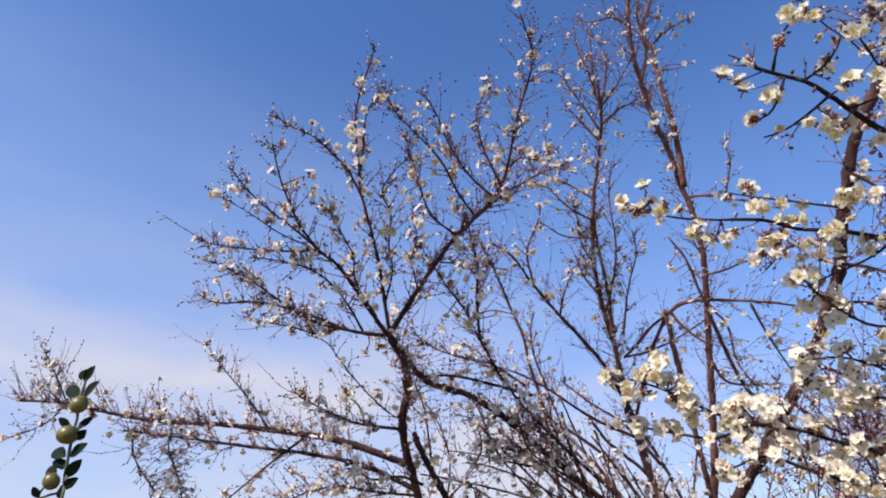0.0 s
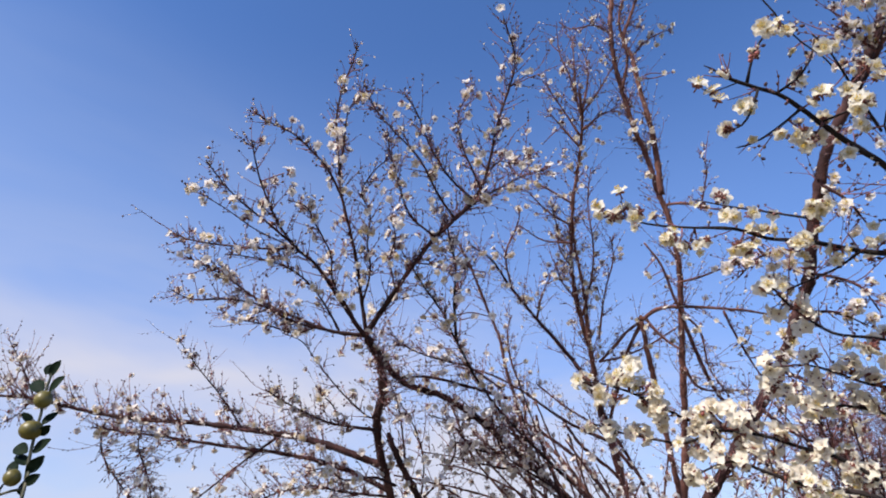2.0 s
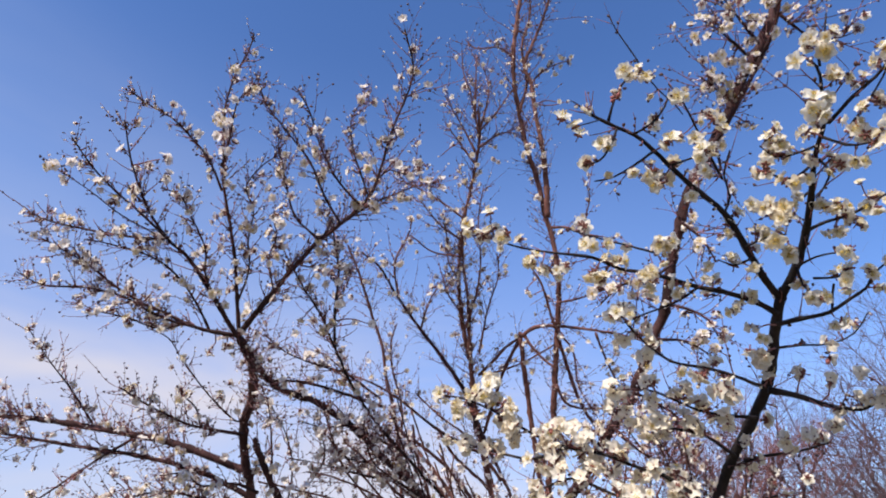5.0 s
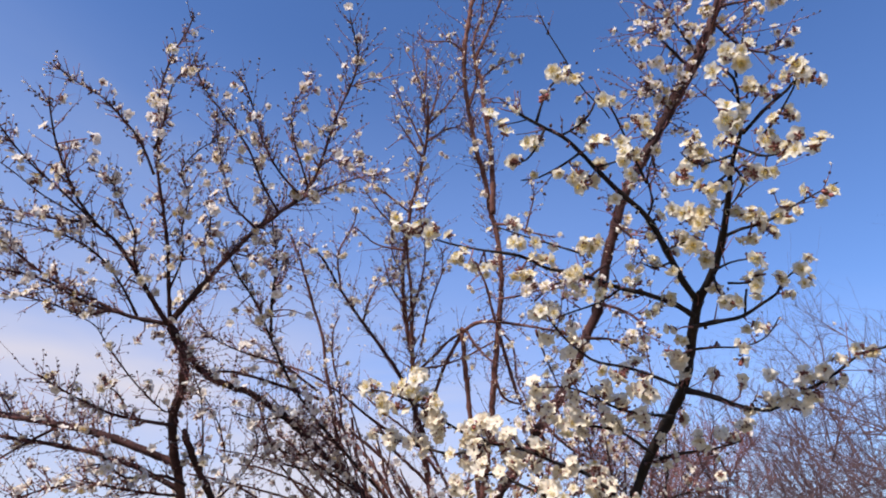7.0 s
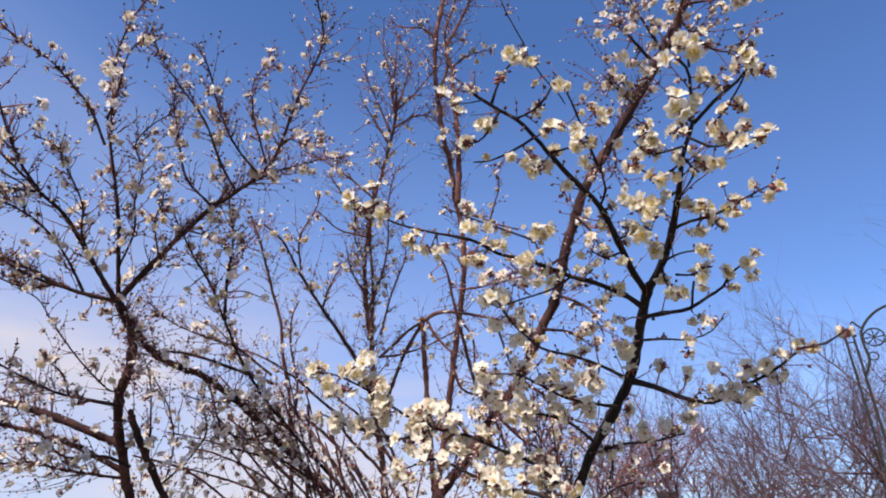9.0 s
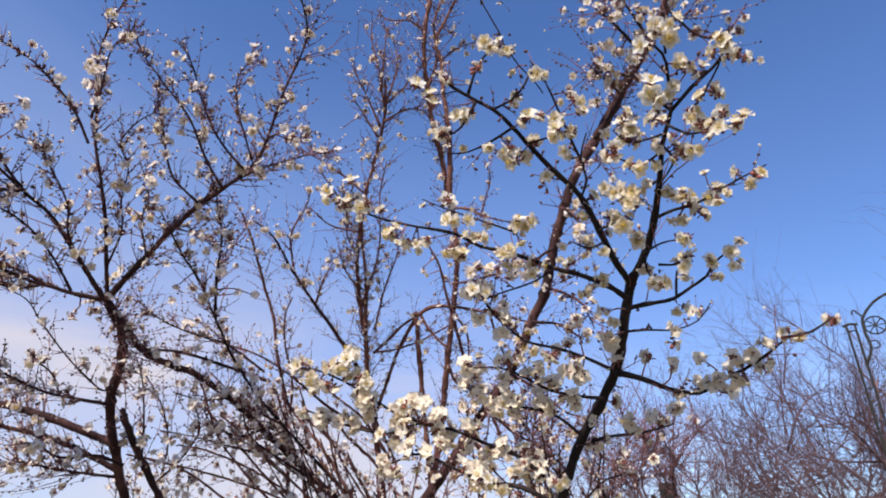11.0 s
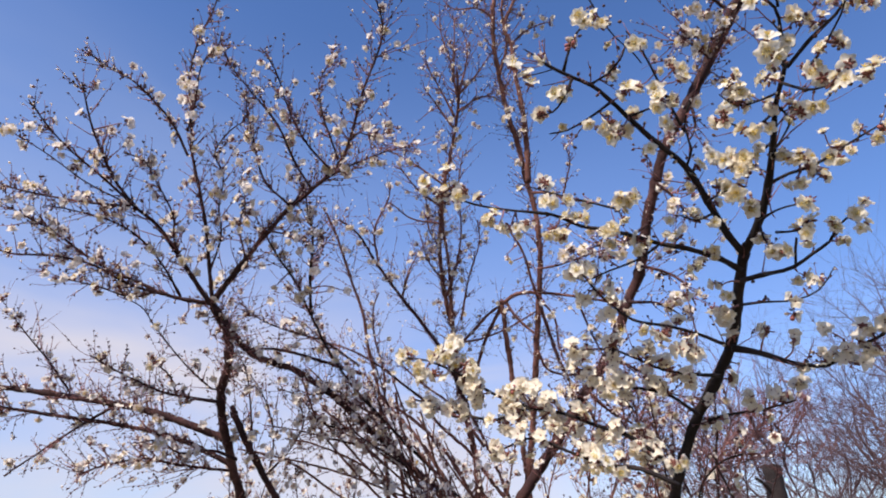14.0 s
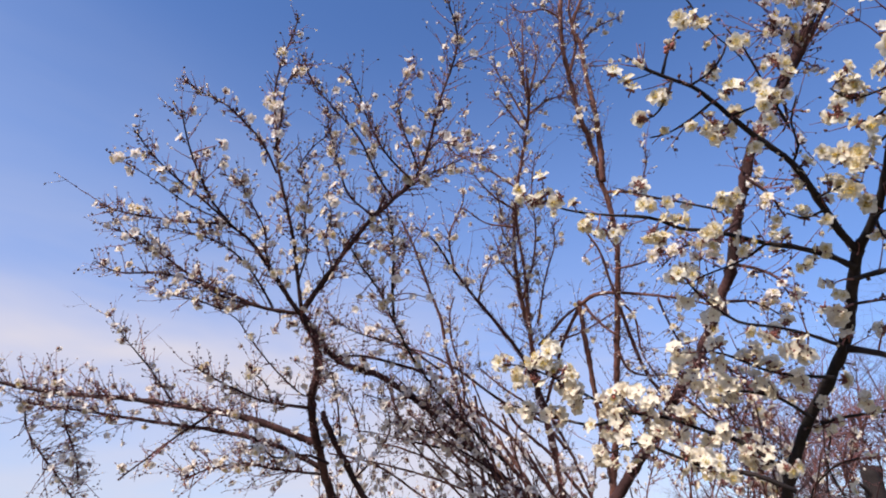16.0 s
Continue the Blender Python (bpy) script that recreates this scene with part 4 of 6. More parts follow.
back.limb([(0.801, 1.484, 2.429), (0.803, 1.443, 2.467), (0.805, 1.395, 2.514), (0.781, 1.355, 2.546)], 0.003, 0.0015, twigs=12, reach=0.06, flowers=0.1)
back.limb([(0.788, 2.209, -0.03), (0.816, 2.198, 0.739), (0.833, 2.191, 1.508), (0.78, 2.066, 1.774), (0.73, 1.946, 1.951), (0.694, 1.86, 2.079), (0.674, 1.806, 2.157), (0.664, 1.783, 2.192)], 0.011, 0.0083, twigs=6, reach=0.1, start=0.904)
back.limb([(0.664, 1.783, 2.192), (0.708, 1.749, 2.217), (0.772, 1.731, 2.219), (0.874, 1.723, 2.211), (0.974, 1.717, 2.198), (1.073, 1.716, 2.177)], 0.007, 0.0028, twigs=10, reach=0.12, flowers=0.04)
back.limb([(0.67, 1.78, 2.197), (0.646, 1.846, 2.152), (0.627, 1.918, 2.098), (0.611, 2.004, 2.024), (0.596, 2.091, 1.946)], 0.006, 0.0060, twigs=6, reach=0.1)
back.limb([(0.553, 1.952, 2.108), (0.598, 1.889, 2.148), (0.631, 1.831, 2.177), (0.666, 1.783, 2.192)], 0.006, 0.0044, twigs=10, reach=0.12)
back.limb([(0.545, 1.935, 2.103), (0.612, 1.888, 2.104), (0.693, 1.828, 2.126), (0.779, 1.756, 2.167)], 0.004, 0.0025, twigs=8, reach=0.1)
back.limb([(0.673, 1.775, 2.204), (0.702, 1.776, 2.156), (0.748, 1.777, 2.108), (0.769, 1.758, 2.087)], 0.005, 0.0036, twigs=8, reach=0.1)
back.limb([(0.645, 1.568, 2.365), (0.699, 1.609, 2.307), (0.736, 1.66, 2.233), (0.76, 1.69, 2.189)], 0.003, 0.0053, twigs=9, reach=0.12, flowers=0.05)
back.limb([(0.788, 1.751, 2.175), (0.84, 1.825, 2.086), (0.902, 1.901, 1.996), (0.993, 1.975, 1.911), (1.058, 2.048, 1.825)], 0.006, 0.0057, twigs=12, reach=0.13, flowers=0.06)
back.limb([(0.779, 1.791, 2.038), (0.812, 1.823, 1.993), (0.87, 1.838, 1.975), (0.992, 1.842, 1.98)], 0.005, 0.0021, twigs=12, reach=0.12, flowers=0.06)
back.limb([(0.896, 1.697, 2.19), (0.933, 1.739, 2.131), (0.989, 1.791, 2.056), (1.027, 1.824, 2.011)], 0.004, 0.0025, twigs=12, reach=0.13, flowers=0.06)
back.limb([(0.781, 1.701, 2.174), (0.827, 1.733, 2.13), (0.856, 1.795, 2.039), (0.921, 1.849, 1.963)], 0.004, 0.0025, twigs=12, reach=0.13, flowers=0.08)
back.limb([(0.752, 1.641, 2.263), (0.822, 1.635, 2.279), (0.909, 1.619, 2.309), (0.979, 1.608, 2.332)], 0.004, 0.0018, twigs=12, reach=0.12, flowers=0.1)
back.limb([(0.401, 2.346, -0.03), (0.381, 2.355, 0.619), (0.369, 2.36, 1.268), (0.337, 2.238, 1.54), (0.307, 2.122, 1.724), (0.279, 2.015, 1.892), (0.251, 1.954, 1.992), (0.223, 1.904, 2.075), (0.205, 1.854, 2.158), (0.174, 1.815, 2.225), (0.137, 1.765, 2.307), (0.107, 1.725, 2.373), (0.07, 1.686, 2.439)], 0.014, 0.0038, twigs=10, reach=0.12, flowers=0.1, start=0.705)
back.limb([(0.586, 2.07, 1.903), (0.504, 1.957, 2.041), (0.405, 1.868, 2.142), (0.327, 1.803, 2.208), (0.242, 1.728, 2.289), (0.177, 1.661, 2.36), (0.119, 1.623, 2.387)], 0.01, 0.0026, twigs=12, reach=0.13, flowers=0.07, wood=BARK_PLUM)
back.limb([(0.332, 1.843, 2.224), (0.346, 1.756, 2.28), (0.387, 1.669, 2.341)], 0.004, 0.0018, twigs=12, reach=0.12, flowers=0.1)
back.limb([(0.246, 1.78, 2.312), (0.226, 1.69, 2.396), (0.262, 1.616, 2.46), (0.269, 1.562, 2.492)], 0.004, 0.0018, twigs=12, reach=0.12, flowers=0.1)
back.limb([(0.557, 2.001, 1.852), (0.419, 1.979, 1.913), (0.27, 1.933, 2.006), (0.156, 1.916, 2.06), (0.06, 1.922, 2.082)], 0.006, 0.0023, twigs=12, reach=0.13, flowers=0.06, wood=BARK_PLUM)
back.limb([(0.643, 2.06, 1.772), (0.534, 2.008, 1.891), (0.424, 1.988, 1.962), (0.332, 1.968, 2.035)], 0.006, 0.0023, twigs=12, reach=0.13, flowers=0.06)
back.limb([(0.292, 2.055, 1.9), (0.285, 2.009, 2.006), (0.247, 1.961, 2.113), (0.236, 1.925, 2.204), (0.251, 1.913, 2.263)], 0.005, 0.0024, twigs=12, reach=0.12, flowers=0.06)
back.limb([(0.662, 2.215, -0.03), (0.741, 2.204, 0.599), (0.789, 2.197, 1.228), (0.652, 2.138, 1.483), (0.521, 2.082, 1.651), (0.416, 2.037, 1.786), (0.326, 2.023, 1.875), (0.263, 2.02, 1.95)], 0.012, 0.0051, twigs=4, reach=0.12, flowers=0.12, start=0.846, spurs=8.0)
back.limb([(0.674, 2.227, -0.03), (0.734, 2.214, 0.621), (0.771, 2.206, 1.272), (0.608, 2.156, 1.506), (0.451, 2.107, 1.653), (0.342, 2.074, 1.755), (0.269, 2.051, 1.843), (0.233, 2.03, 1.933)], 0.012, 0.0051, twigs=4, reach=0.12, flowers=0.12, start=0.861, spurs=8.0)
back.limb([(0.72, 2.293, -0.03), (0.799, 2.294, 0.605), (0.847, 2.295, 1.24), (0.715, 2.217, 1.492), (0.589, 2.143, 1.656), (0.498, 2.089, 1.775), (0.386, 2.055, 1.862), (0.292, 2.044, 1.917)], 0.012, 0.0051, twigs=4, reach=0.12, flowers=0.12, start=0.842, spurs=8.0)
back.limb([(0.617, 2.325, -0.03), (0.662, 2.355, 0.575), (0.689, 2.374, 1.18), (0.661, 2.272, 1.464), (0.635, 2.174, 1.659), (0.618, 2.113, 1.779), (0.592, 2.074, 1.866), (0.556, 2.046, 1.936)], 0.012, 0.0051, twigs=4, reach=0.12, flowers=0.12, start=0.875, spurs=8.0)
back.limb([(0.787, 2.357, -0.03), (0.879, 2.393, 0.602), (0.936, 2.415, 1.235), (0.836, 2.309, 1.492), (0.74, 2.207, 1.662), (0.681, 2.146, 1.765), (0.624, 2.096, 1.851), (0.586, 2.07, 1.903)], 0.012, 0.0051, twigs=4, reach=0.12, flowers=0.12, start=0.879, spurs=8.0)
back.limb([(0.579, 2.399, -0.03), (0.563, 2.439, 0.597), (0.554, 2.464, 1.224), (0.49, 2.339, 1.487), (0.43, 2.22, 1.662), (0.4, 2.162, 1.748), (0.351, 2.091, 1.85), (0.331, 2.034, 1.934)], 0.013, 0.0051, twigs=4, reach=0.12, flowers=0.12, start=0.867, spurs=8.0)
back.limb([(0.857, 2.391, -0.03), (0.941, 2.45, 0.641), (0.993, 2.487, 1.312), (0.851, 2.373, 1.533), (0.715, 2.263, 1.667), (0.611, 2.179, 1.769), (0.49, 2.107, 1.853), (0.429, 2.051, 1.918)], 0.013, 0.0051, twigs=4, reach=0.12, flowers=0.12, start=0.839, spurs=8.0)
back.limb([(0.55, 2.457, -0.03), (0.495, 2.528, 0.614), (0.461, 2.572, 1.259), (0.418, 2.42, 1.506), (0.377, 2.274, 1.666), (0.355, 2.196, 1.752), (0.293, 2.118, 1.835), (0.282, 2.054, 1.9)], 0.013, 0.0051, twigs=4, reach=0.12, flowers=0.12, start=0.872, spurs=8.0)
for spot in ((0.662, 1.295, 2.995, 1), (0.705, 1.345, 3.018, 2), (0.719, 1.348, 2.987, 2), (0.772, 1.318, 3.03, 1), (0.623, 1.409, 2.719, 2), (0.629, 1.418, 2.685, 1), (0.783, 1.412, 2.456, 1), (0.815, 1.471, 2.435, 2), (0.802, 1.714, 2.123, 2), (0.88, 1.764, 2.039, 1), (0.995, 1.759, 2.138, 2), (0.638, 1.589, 2.278, 2), (0.662, 1.62, 2.274, 1), (0.341, 1.445, 2.659, 1), (0.446, 1.431, 2.667, 1), (0.467, 1.462, 2.654, 1), (0.44, 1.701, 2.377, 1), (0.377, 1.685, 2.308, 2), (0.42, 1.711, 2.341, 1), (0.551, 1.659, 2.364, 1)):
    back.cluster(spot[0], spot[1], spot[2], int(spot[3]), spread=0.008)
for spot in ((0.24, 1.944, 2.19, 1), (0.296, 1.949, 2.109, 1), (0.315, 1.924, 1.984, 1), (0.469, 1.535, 2.556, 1), (0.741, 1.607, 2.406, 2), (0.767, 1.648, 2.387, 1), (0.722, 1.343, 2.847, 1), (0.756, 1.36, 2.867, 1)):
    back.cluster(spot[0], spot[1], spot[2], int(spot[3]), spread=0.008)
back.close()

# leaning plum limb
leaning = Tree("plum_tree", (0.2, 1.75, 0), "leaning plum tree with one thick brown limb and white blossoms", "tree", 13, BARK_PLUM, 0.5, 1.0, "plum trees", twiggy=3.0, bloom=0.78, fine=0.0012, spurs=18.0, spur_bloom=0.5)
leaning.limb([(0.291, 1.766, -0.03), (0.37, 1.735, 0.562), (0.418, 1.717, 1.153), (0.52, 1.599, 1.402), (0.617, 1.485, 1.564), (0.692, 1.399, 1.688), (0.755, 1.321, 1.799), (0.797, 1.269, 1.872), (0.831, 1.194, 1.98), (0.851, 1.144, 2.051), (0.853, 1.088, 2.131), (0.863, 1.032, 2.211), (0.875, 0.985, 2.279), (0.909, 0.936, 2.349), (0.942, 0.887, 2.419), (0.968, 0.839, 2.488), (0.997, 0.798, 2.545), (1.022, 0.751, 2.613), (1.038, 0.697, 2.689), (1.046, 0.646, 2.763)], 0.017, 0.0104, twigs=5, reach=0.12, flowers=0.05, name='trunk', start=0.555)
leaning.limb([(0.881, 0.892, 2.311), (0.915, 0.825, 2.378), (0.942, 0.761, 2.442), (0.96, 0.699, 2.502), (0.952, 0.642, 2.555)], 0.006, 0.0036, twigs=10, reach=0.1, flowers=0.1)
leaning.limb([(0.971, 0.765, 2.522), (0.906, 0.723, 2.538), (0.851, 0.686, 2.548)], 0.004, 0.0014, twigs=14, reach=0.11, flowers=0.12)
leaning.limb([(0.949, 0.781, 2.498), (0.871, 0.741, 2.512), (0.815, 0.714, 2.508)], 0.004, 0.0014, twigs=14, reach=0.11, flowers=0.12)
leaning.limb([(0.942, 0.818, 2.445), (0.88, 0.8, 2.429), (0.818, 0.794, 2.394)], 0.004, 0.0015, twigs=14, reach=0.11, flowers=0.12)
leaning.limb([(0.936, 0.841, 2.413), (0.885, 0.813, 2.409), (0.826, 0.781, 2.413)], 0.004, 0.0015, twigs=14, reach=0.11, flowers=0.12)
leaning.limb([(1.006, 0.725, 2.579), (1.072, 0.737, 2.532), (1.12, 0.727, 2.518), (1.149, 0.707, 2.518)], 0.004, 0.0015, twigs=14, reach=0.11, flowers=0.12)
leaning.limb([(1.011, 0.702, 2.611), (1.07, 0.672, 2.612), (1.106, 0.644, 2.609)], 0.004, 0.0015, twigs=14, reach=0.11, flowers=0.12)
leaning.limb([(0.9, 0.896, 2.334), (0.905, 0.905, 2.278), (0.885, 0.901, 2.241)], 0.004, 0.0015, twigs=14, reach=0.11, flowers=0.12)
leaning.limb([(0.833, 1.107, 2.034), (0.876, 1.096, 2.02), (0.916, 1.093, 1.996), (0.946, 1.106, 1.948)], 0.004, 0.0016, twigs=14, reach=0.11, flowers=0.12)
leaning.limb([(0.813, 1.155, 1.965), (0.873, 1.131, 1.956), (0.923, 1.123, 1.924)], 0.004, 0.0016, twigs=14, reach=0.11, flowers=0.12)
leaning.limb([(0.781, 1.228, 1.86), (0.852, 1.231, 1.826), (0.926, 1.243, 1.781), (0.992, 1.231, 1.77)], 0.004, 0.0016, twigs=14, reach=0.11, flowers=0.12)
leaning.limb([(0.74, 1.278, 1.789), (0.8, 1.29, 1.742), (0.871, 1.294, 1.708), (0.945, 1.306, 1.663)], 0.004, 0.0016, twigs=14, reach=0.11, flowers=0.12)
leaning.limb([(0.711, 1.32, 1.729), (0.772, 1.339, 1.658), (0.845, 1.35, 1.6)], 0.004, 0.0016, twigs=14, reach=0.11, flowers=0.12)
leaning.limb([(0.835, 1.052, 2.111), (0.768, 1.065, 2.064), (0.709, 1.054, 2.051), (0.658, 1.065, 2.008)], 0.004, 0.0015, twigs=14, reach=0.11, flowers=0.12)
leaning.limb([(0.845, 0.998, 2.188), (0.882, 0.996, 2.148), (0.908, 1.002, 2.097)], 0.004, 0.0015, twigs=14, reach=0.11, flowers=0.12)
leaning.limb([(0.782, 1.698, -0.03), (0.996, 1.647, 0.563), (1.128, 1.615, 1.156), (1.047, 1.492, 1.412), (0.97, 1.373, 1.581), (0.938, 1.324, 1.652), (0.895, 1.284, 1.708), (0.889, 1.244, 1.766), (0.857, 1.213, 1.809)], 0.005, 0.0016, twigs=18, reach=0.14, flowers=0.1, start=0.882, wood=BARK_FAR, bare=True)
leaning.limb([(0.657, 1.709, -0.03), (0.837, 1.661, 0.551), (0.946, 1.631, 1.132), (0.921, 1.5, 1.4), (0.897, 1.375, 1.579), (0.888, 1.325, 1.65), (0.85, 1.278, 1.718), (0.848, 1.23, 1.786)], 0.005, 0.0016, twigs=18, reach=0.14, flowers=0.1, start=0.898, wood=BARK_FAR, bare=True)
leaning.limb([(0.843, 1.694, -0.03), (1.076, 1.642, 0.567), (1.219, 1.61, 1.163), (1.13, 1.488, 1.417), (1.045, 1.372, 1.583), (1.015, 1.33, 1.643), (1.012, 1.28, 1.714), (0.967, 1.241, 1.77)], 0.005, 0.0016, twigs=18, reach=0.14, flowers=0.1, start=0.907, wood=BARK_FAR, bare=True)
leaning.limb([(0.521, 1.709, -0.03), (0.662, 1.661, 0.551), (0.748, 1.632, 1.131), (0.78, 1.502, 1.398), (0.812, 1.377, 1.576), (0.824, 1.327, 1.647), (0.822, 1.279, 1.716), (0.805, 1.247, 1.761)], 0.005, 0.0016, twigs=18, reach=0.14, flowers=0.1, start=0.912, wood=BARK_FAR, bare=True)
leaning.limb([(1.065, 2, -0.03), (1.22, 2.009, 0.564), (1.316, 2.014, 1.158), (1.303, 1.882, 1.426), (1.29, 1.756, 1.606), (1.284, 1.686, 1.706), (1.298, 1.622, 1.797), (1.256, 1.561, 1.885)], 0.005, 0.0019, twigs=18, reach=0.15, flowers=0.07, start=0.862, wood=BARK_FAR, bare=True)
leaning.limb([(1.233, 2.078, -0.03), (1.432, 2.095, 0.594), (1.553, 2.105, 1.218), (1.487, 1.955, 1.459), (1.423, 1.811, 1.613), (1.388, 1.731, 1.698), (1.41, 1.647, 1.791), (1.397, 1.576, 1.863)], 0.005, 0.0019, twigs=18, reach=0.15, flowers=0.07, start=0.867, wood=BARK_FAR, bare=True)
leaning.limb([(1.297, 2.122, -0.03), (1.509, 2.177, 0.618), (1.638, 2.211, 1.266), (1.59, 2.035, 1.486), (1.543, 1.866, 1.62), (1.518, 1.777, 1.691), (1.406, 1.676, 1.777), (1.351, 1.609, 1.815)], 0.006, 0.0019, twigs=18, reach=0.15, flowers=0.07, start=0.858, wood=BARK_FAR, bare=True)
leaning.limb([(1.424, 1.992, -0.03), (1.651, 1.978, 0.596), (1.789, 1.969, 1.222), (1.667, 1.857, 1.461), (1.549, 1.751, 1.613), (1.484, 1.691, 1.698), (1.502, 1.636, 1.777), (1.544, 1.591, 1.841)], 0.005, 0.0020, twigs=18, reach=0.15, flowers=0.07, start=0.885, wood=BARK_FAR, bare=True)
leaning.limb([(1.413, 1.997, -0.03), (1.592, 2.012, 0.646), (1.702, 2.021, 1.322), (1.529, 1.914, 1.509), (1.363, 1.812, 1.611), (1.255, 1.746, 1.677), (1.184, 1.665, 1.764), (1.104, 1.608, 1.817)], 0.005, 0.0019, twigs=18, reach=0.15, flowers=0.07, start=0.858, wood=BARK_FAR, bare=True)
leaning.limb([(1.549, 2.111, -0.03), (1.788, 2.143, 0.639), (1.934, 2.162, 1.308), (1.812, 2.009, 1.509), (1.695, 1.863, 1.624), (1.624, 1.774, 1.695), (1.521, 1.705, 1.735), (1.438, 1.627, 1.789)], 0.006, 0.0019, twigs=18, reach=0.15, flowers=0.07, start=0.859, wood=BARK_FAR, bare=True)
leaning.limb([(0.928, 1.954, -0.03), (0.917, 1.95, 0.611), (0.91, 1.948, 1.252), (1.065, 1.851, 1.471), (1.214, 1.758, 1.603), (1.276, 1.718, 1.659), (1.365, 1.695, 1.694), (1.479, 1.68, 1.714)], 0.005, 0.0020, twigs=18, reach=0.15, flowers=0.07, start=0.883, wood=BARK_FAR, bare=True)
for x, y, z, size in ((0.897, 0.892, 2.416, 1.0), (0.838, 0.716, 2.515, 0.78), (0.884, 0.727, 2.535, 1.0), (0.859, 0.717, 2.499, 0.77), (0.923, 0.717, 2.536, 0.95), (0.989, 0.755, 2.584, 0.91), (0.949, 0.757, 2.515, 0.99), (0.866, 0.761, 2.466, 1.0), (0.907, 0.78, 2.479, 1.0), (0.937, 0.786, 2.482, 0.64), (0.835, 0.771, 2.413, 1.0), (0.866, 0.785, 2.417, 0.81), (0.892, 0.809, 2.407, 1.0), (0.908, 0.812, 2.402, 0.92), (0.931, 0.773, 2.395, 0.88), (0.927, 0.656, 2.521, 1.0), (0.904, 0.679, 2.576, 1.0), (1.064, 0.689, 2.596, 1.0), (1.065, 0.659, 2.568, 0.74), (1.105, 0.658, 2.589, 0.99), (1.109, 0.637, 2.584, 1.0), (1.148, 0.634, 2.602, 0.8)):
    leaning.bloom_at(x, y, z, size)
for x, y, z, size in ((0.957, 0.702, 2.486, 1.0), (1.077, 0.735, 2.537, 1.0), (1.11, 0.71, 2.507, 0.68), (1.16, 0.695, 2.519, 0.75), (0.944, 0.838, 2.356, 1.0), (0.899, 0.879, 2.319, 1.0), (0.88, 1.009, 2.212, 0.91), (0.872, 0.99, 2.134, 1.0), (0.642, 1.074, 2.038, 1.0), (0.656, 1.056, 2.038, 1.0), (0.734, 1.044, 2.051, 0.98), (0.736, 1.074, 2.036, 0.89), (0.769, 1.07, 2.043, 1.0), (0.825, 1.198, 1.959, 1.0), (0.809, 1.232, 1.947, 1.0), (0.818, 1.222, 1.924, 1.0), (0.838, 1.189, 2.001, 1.0), (0.892, 1.082, 1.955, 1.0), (0.927, 1.114, 1.931, 1.0), (0.814, 1.233, 1.899, 1.0), (0.699, 1.325, 1.795, 1.0), (0.725, 1.315, 1.802, 1.0)):
    leaning.bloom_at(x, y, z, size)
for x, y, z, size in ((0.716, 1.382, 1.72, 1.0), (0.702, 1.407, 1.69, 1.0), (0.765, 1.338, 1.665, 1.0), (0.829, 1.341, 1.65, 1.0), (0.881, 1.305, 1.692, 0.97), (1.115, 1.606, 1.808, 1.0), (1.198, 1.696, 1.727, 1.0), (1.516, 1.593, 1.868, 1.0), (1.273, 1.58, 1.846, 1.0), (1.411, 1.61, 1.81, 1.0)):
    leaning.bloom_at(x, y, z, size)
leaning.close()

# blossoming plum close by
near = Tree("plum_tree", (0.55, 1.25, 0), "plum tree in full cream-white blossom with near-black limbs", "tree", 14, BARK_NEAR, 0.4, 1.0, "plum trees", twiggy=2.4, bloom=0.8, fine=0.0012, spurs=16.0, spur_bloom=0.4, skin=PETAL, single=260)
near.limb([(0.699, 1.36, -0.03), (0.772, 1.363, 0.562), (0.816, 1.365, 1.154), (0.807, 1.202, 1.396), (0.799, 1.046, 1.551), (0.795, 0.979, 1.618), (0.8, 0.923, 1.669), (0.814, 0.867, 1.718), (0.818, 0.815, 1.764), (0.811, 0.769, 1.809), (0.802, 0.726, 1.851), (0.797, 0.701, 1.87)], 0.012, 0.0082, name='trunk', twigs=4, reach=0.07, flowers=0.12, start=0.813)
near.limb([(0.797, 0.701, 1.87), (0.796, 0.652, 1.897), (0.786, 0.601, 1.928), (0.768, 0.549, 1.963), (0.75, 0.506, 1.989), (0.74, 0.463, 2.012), (0.716, 0.426, 2.033), (0.692, 0.4, 2.041), (0.664, 0.385, 2.04)], 0.007, 0.0014, twigs=6, reach=0.07, flowers=0.12)
near.limb([(0.721, 0.44, 1.989), (0.73, 0.407, 2.001), (0.741, 0.376, 2.009), (0.74, 0.353, 2.013), (0.735, 0.336, 2.011)], 0.003, 0.0012, twigs=4, reach=0.07, flowers=0.12)
near.limb([(0.732, 0.422, 1.972), (0.736, 0.392, 1.985), (0.736, 0.365, 1.997), (0.729, 0.35, 1.998)], 0.002, 0.0009, twigs=3, reach=0.07, flowers=0.12)
near.limb([(0.697, 0.4, 2.043), (0.691, 0.388, 2.059), (0.694, 0.376, 2.071), (0.691, 0.361, 2.089)], 0.002, 0.0010, twigs=4, reach=0.07, flowers=0.12)
near.limb([(0.799, 0.704, 1.867), (0.765, 0.684, 1.888), (0.722, 0.652, 1.926), (0.681, 0.622, 1.963), (0.647, 0.607, 1.978), (0.605, 0.591, 1.999), (0.553, 0.569, 2.029), (0.522, 0.556, 2.042), (0.495, 0.549, 2.046), (0.459, 0.541, 2.055), (0.442, 0.533, 2.057)], 0.006, 0.0023, twigs=5, reach=0.07, flowers=0.12)
near.limb([(0.442, 0.533, 2.057), (0.431, 0.53, 2.064), (0.422, 0.529, 2.069)], 0.002, 0.0009, twigs=0)
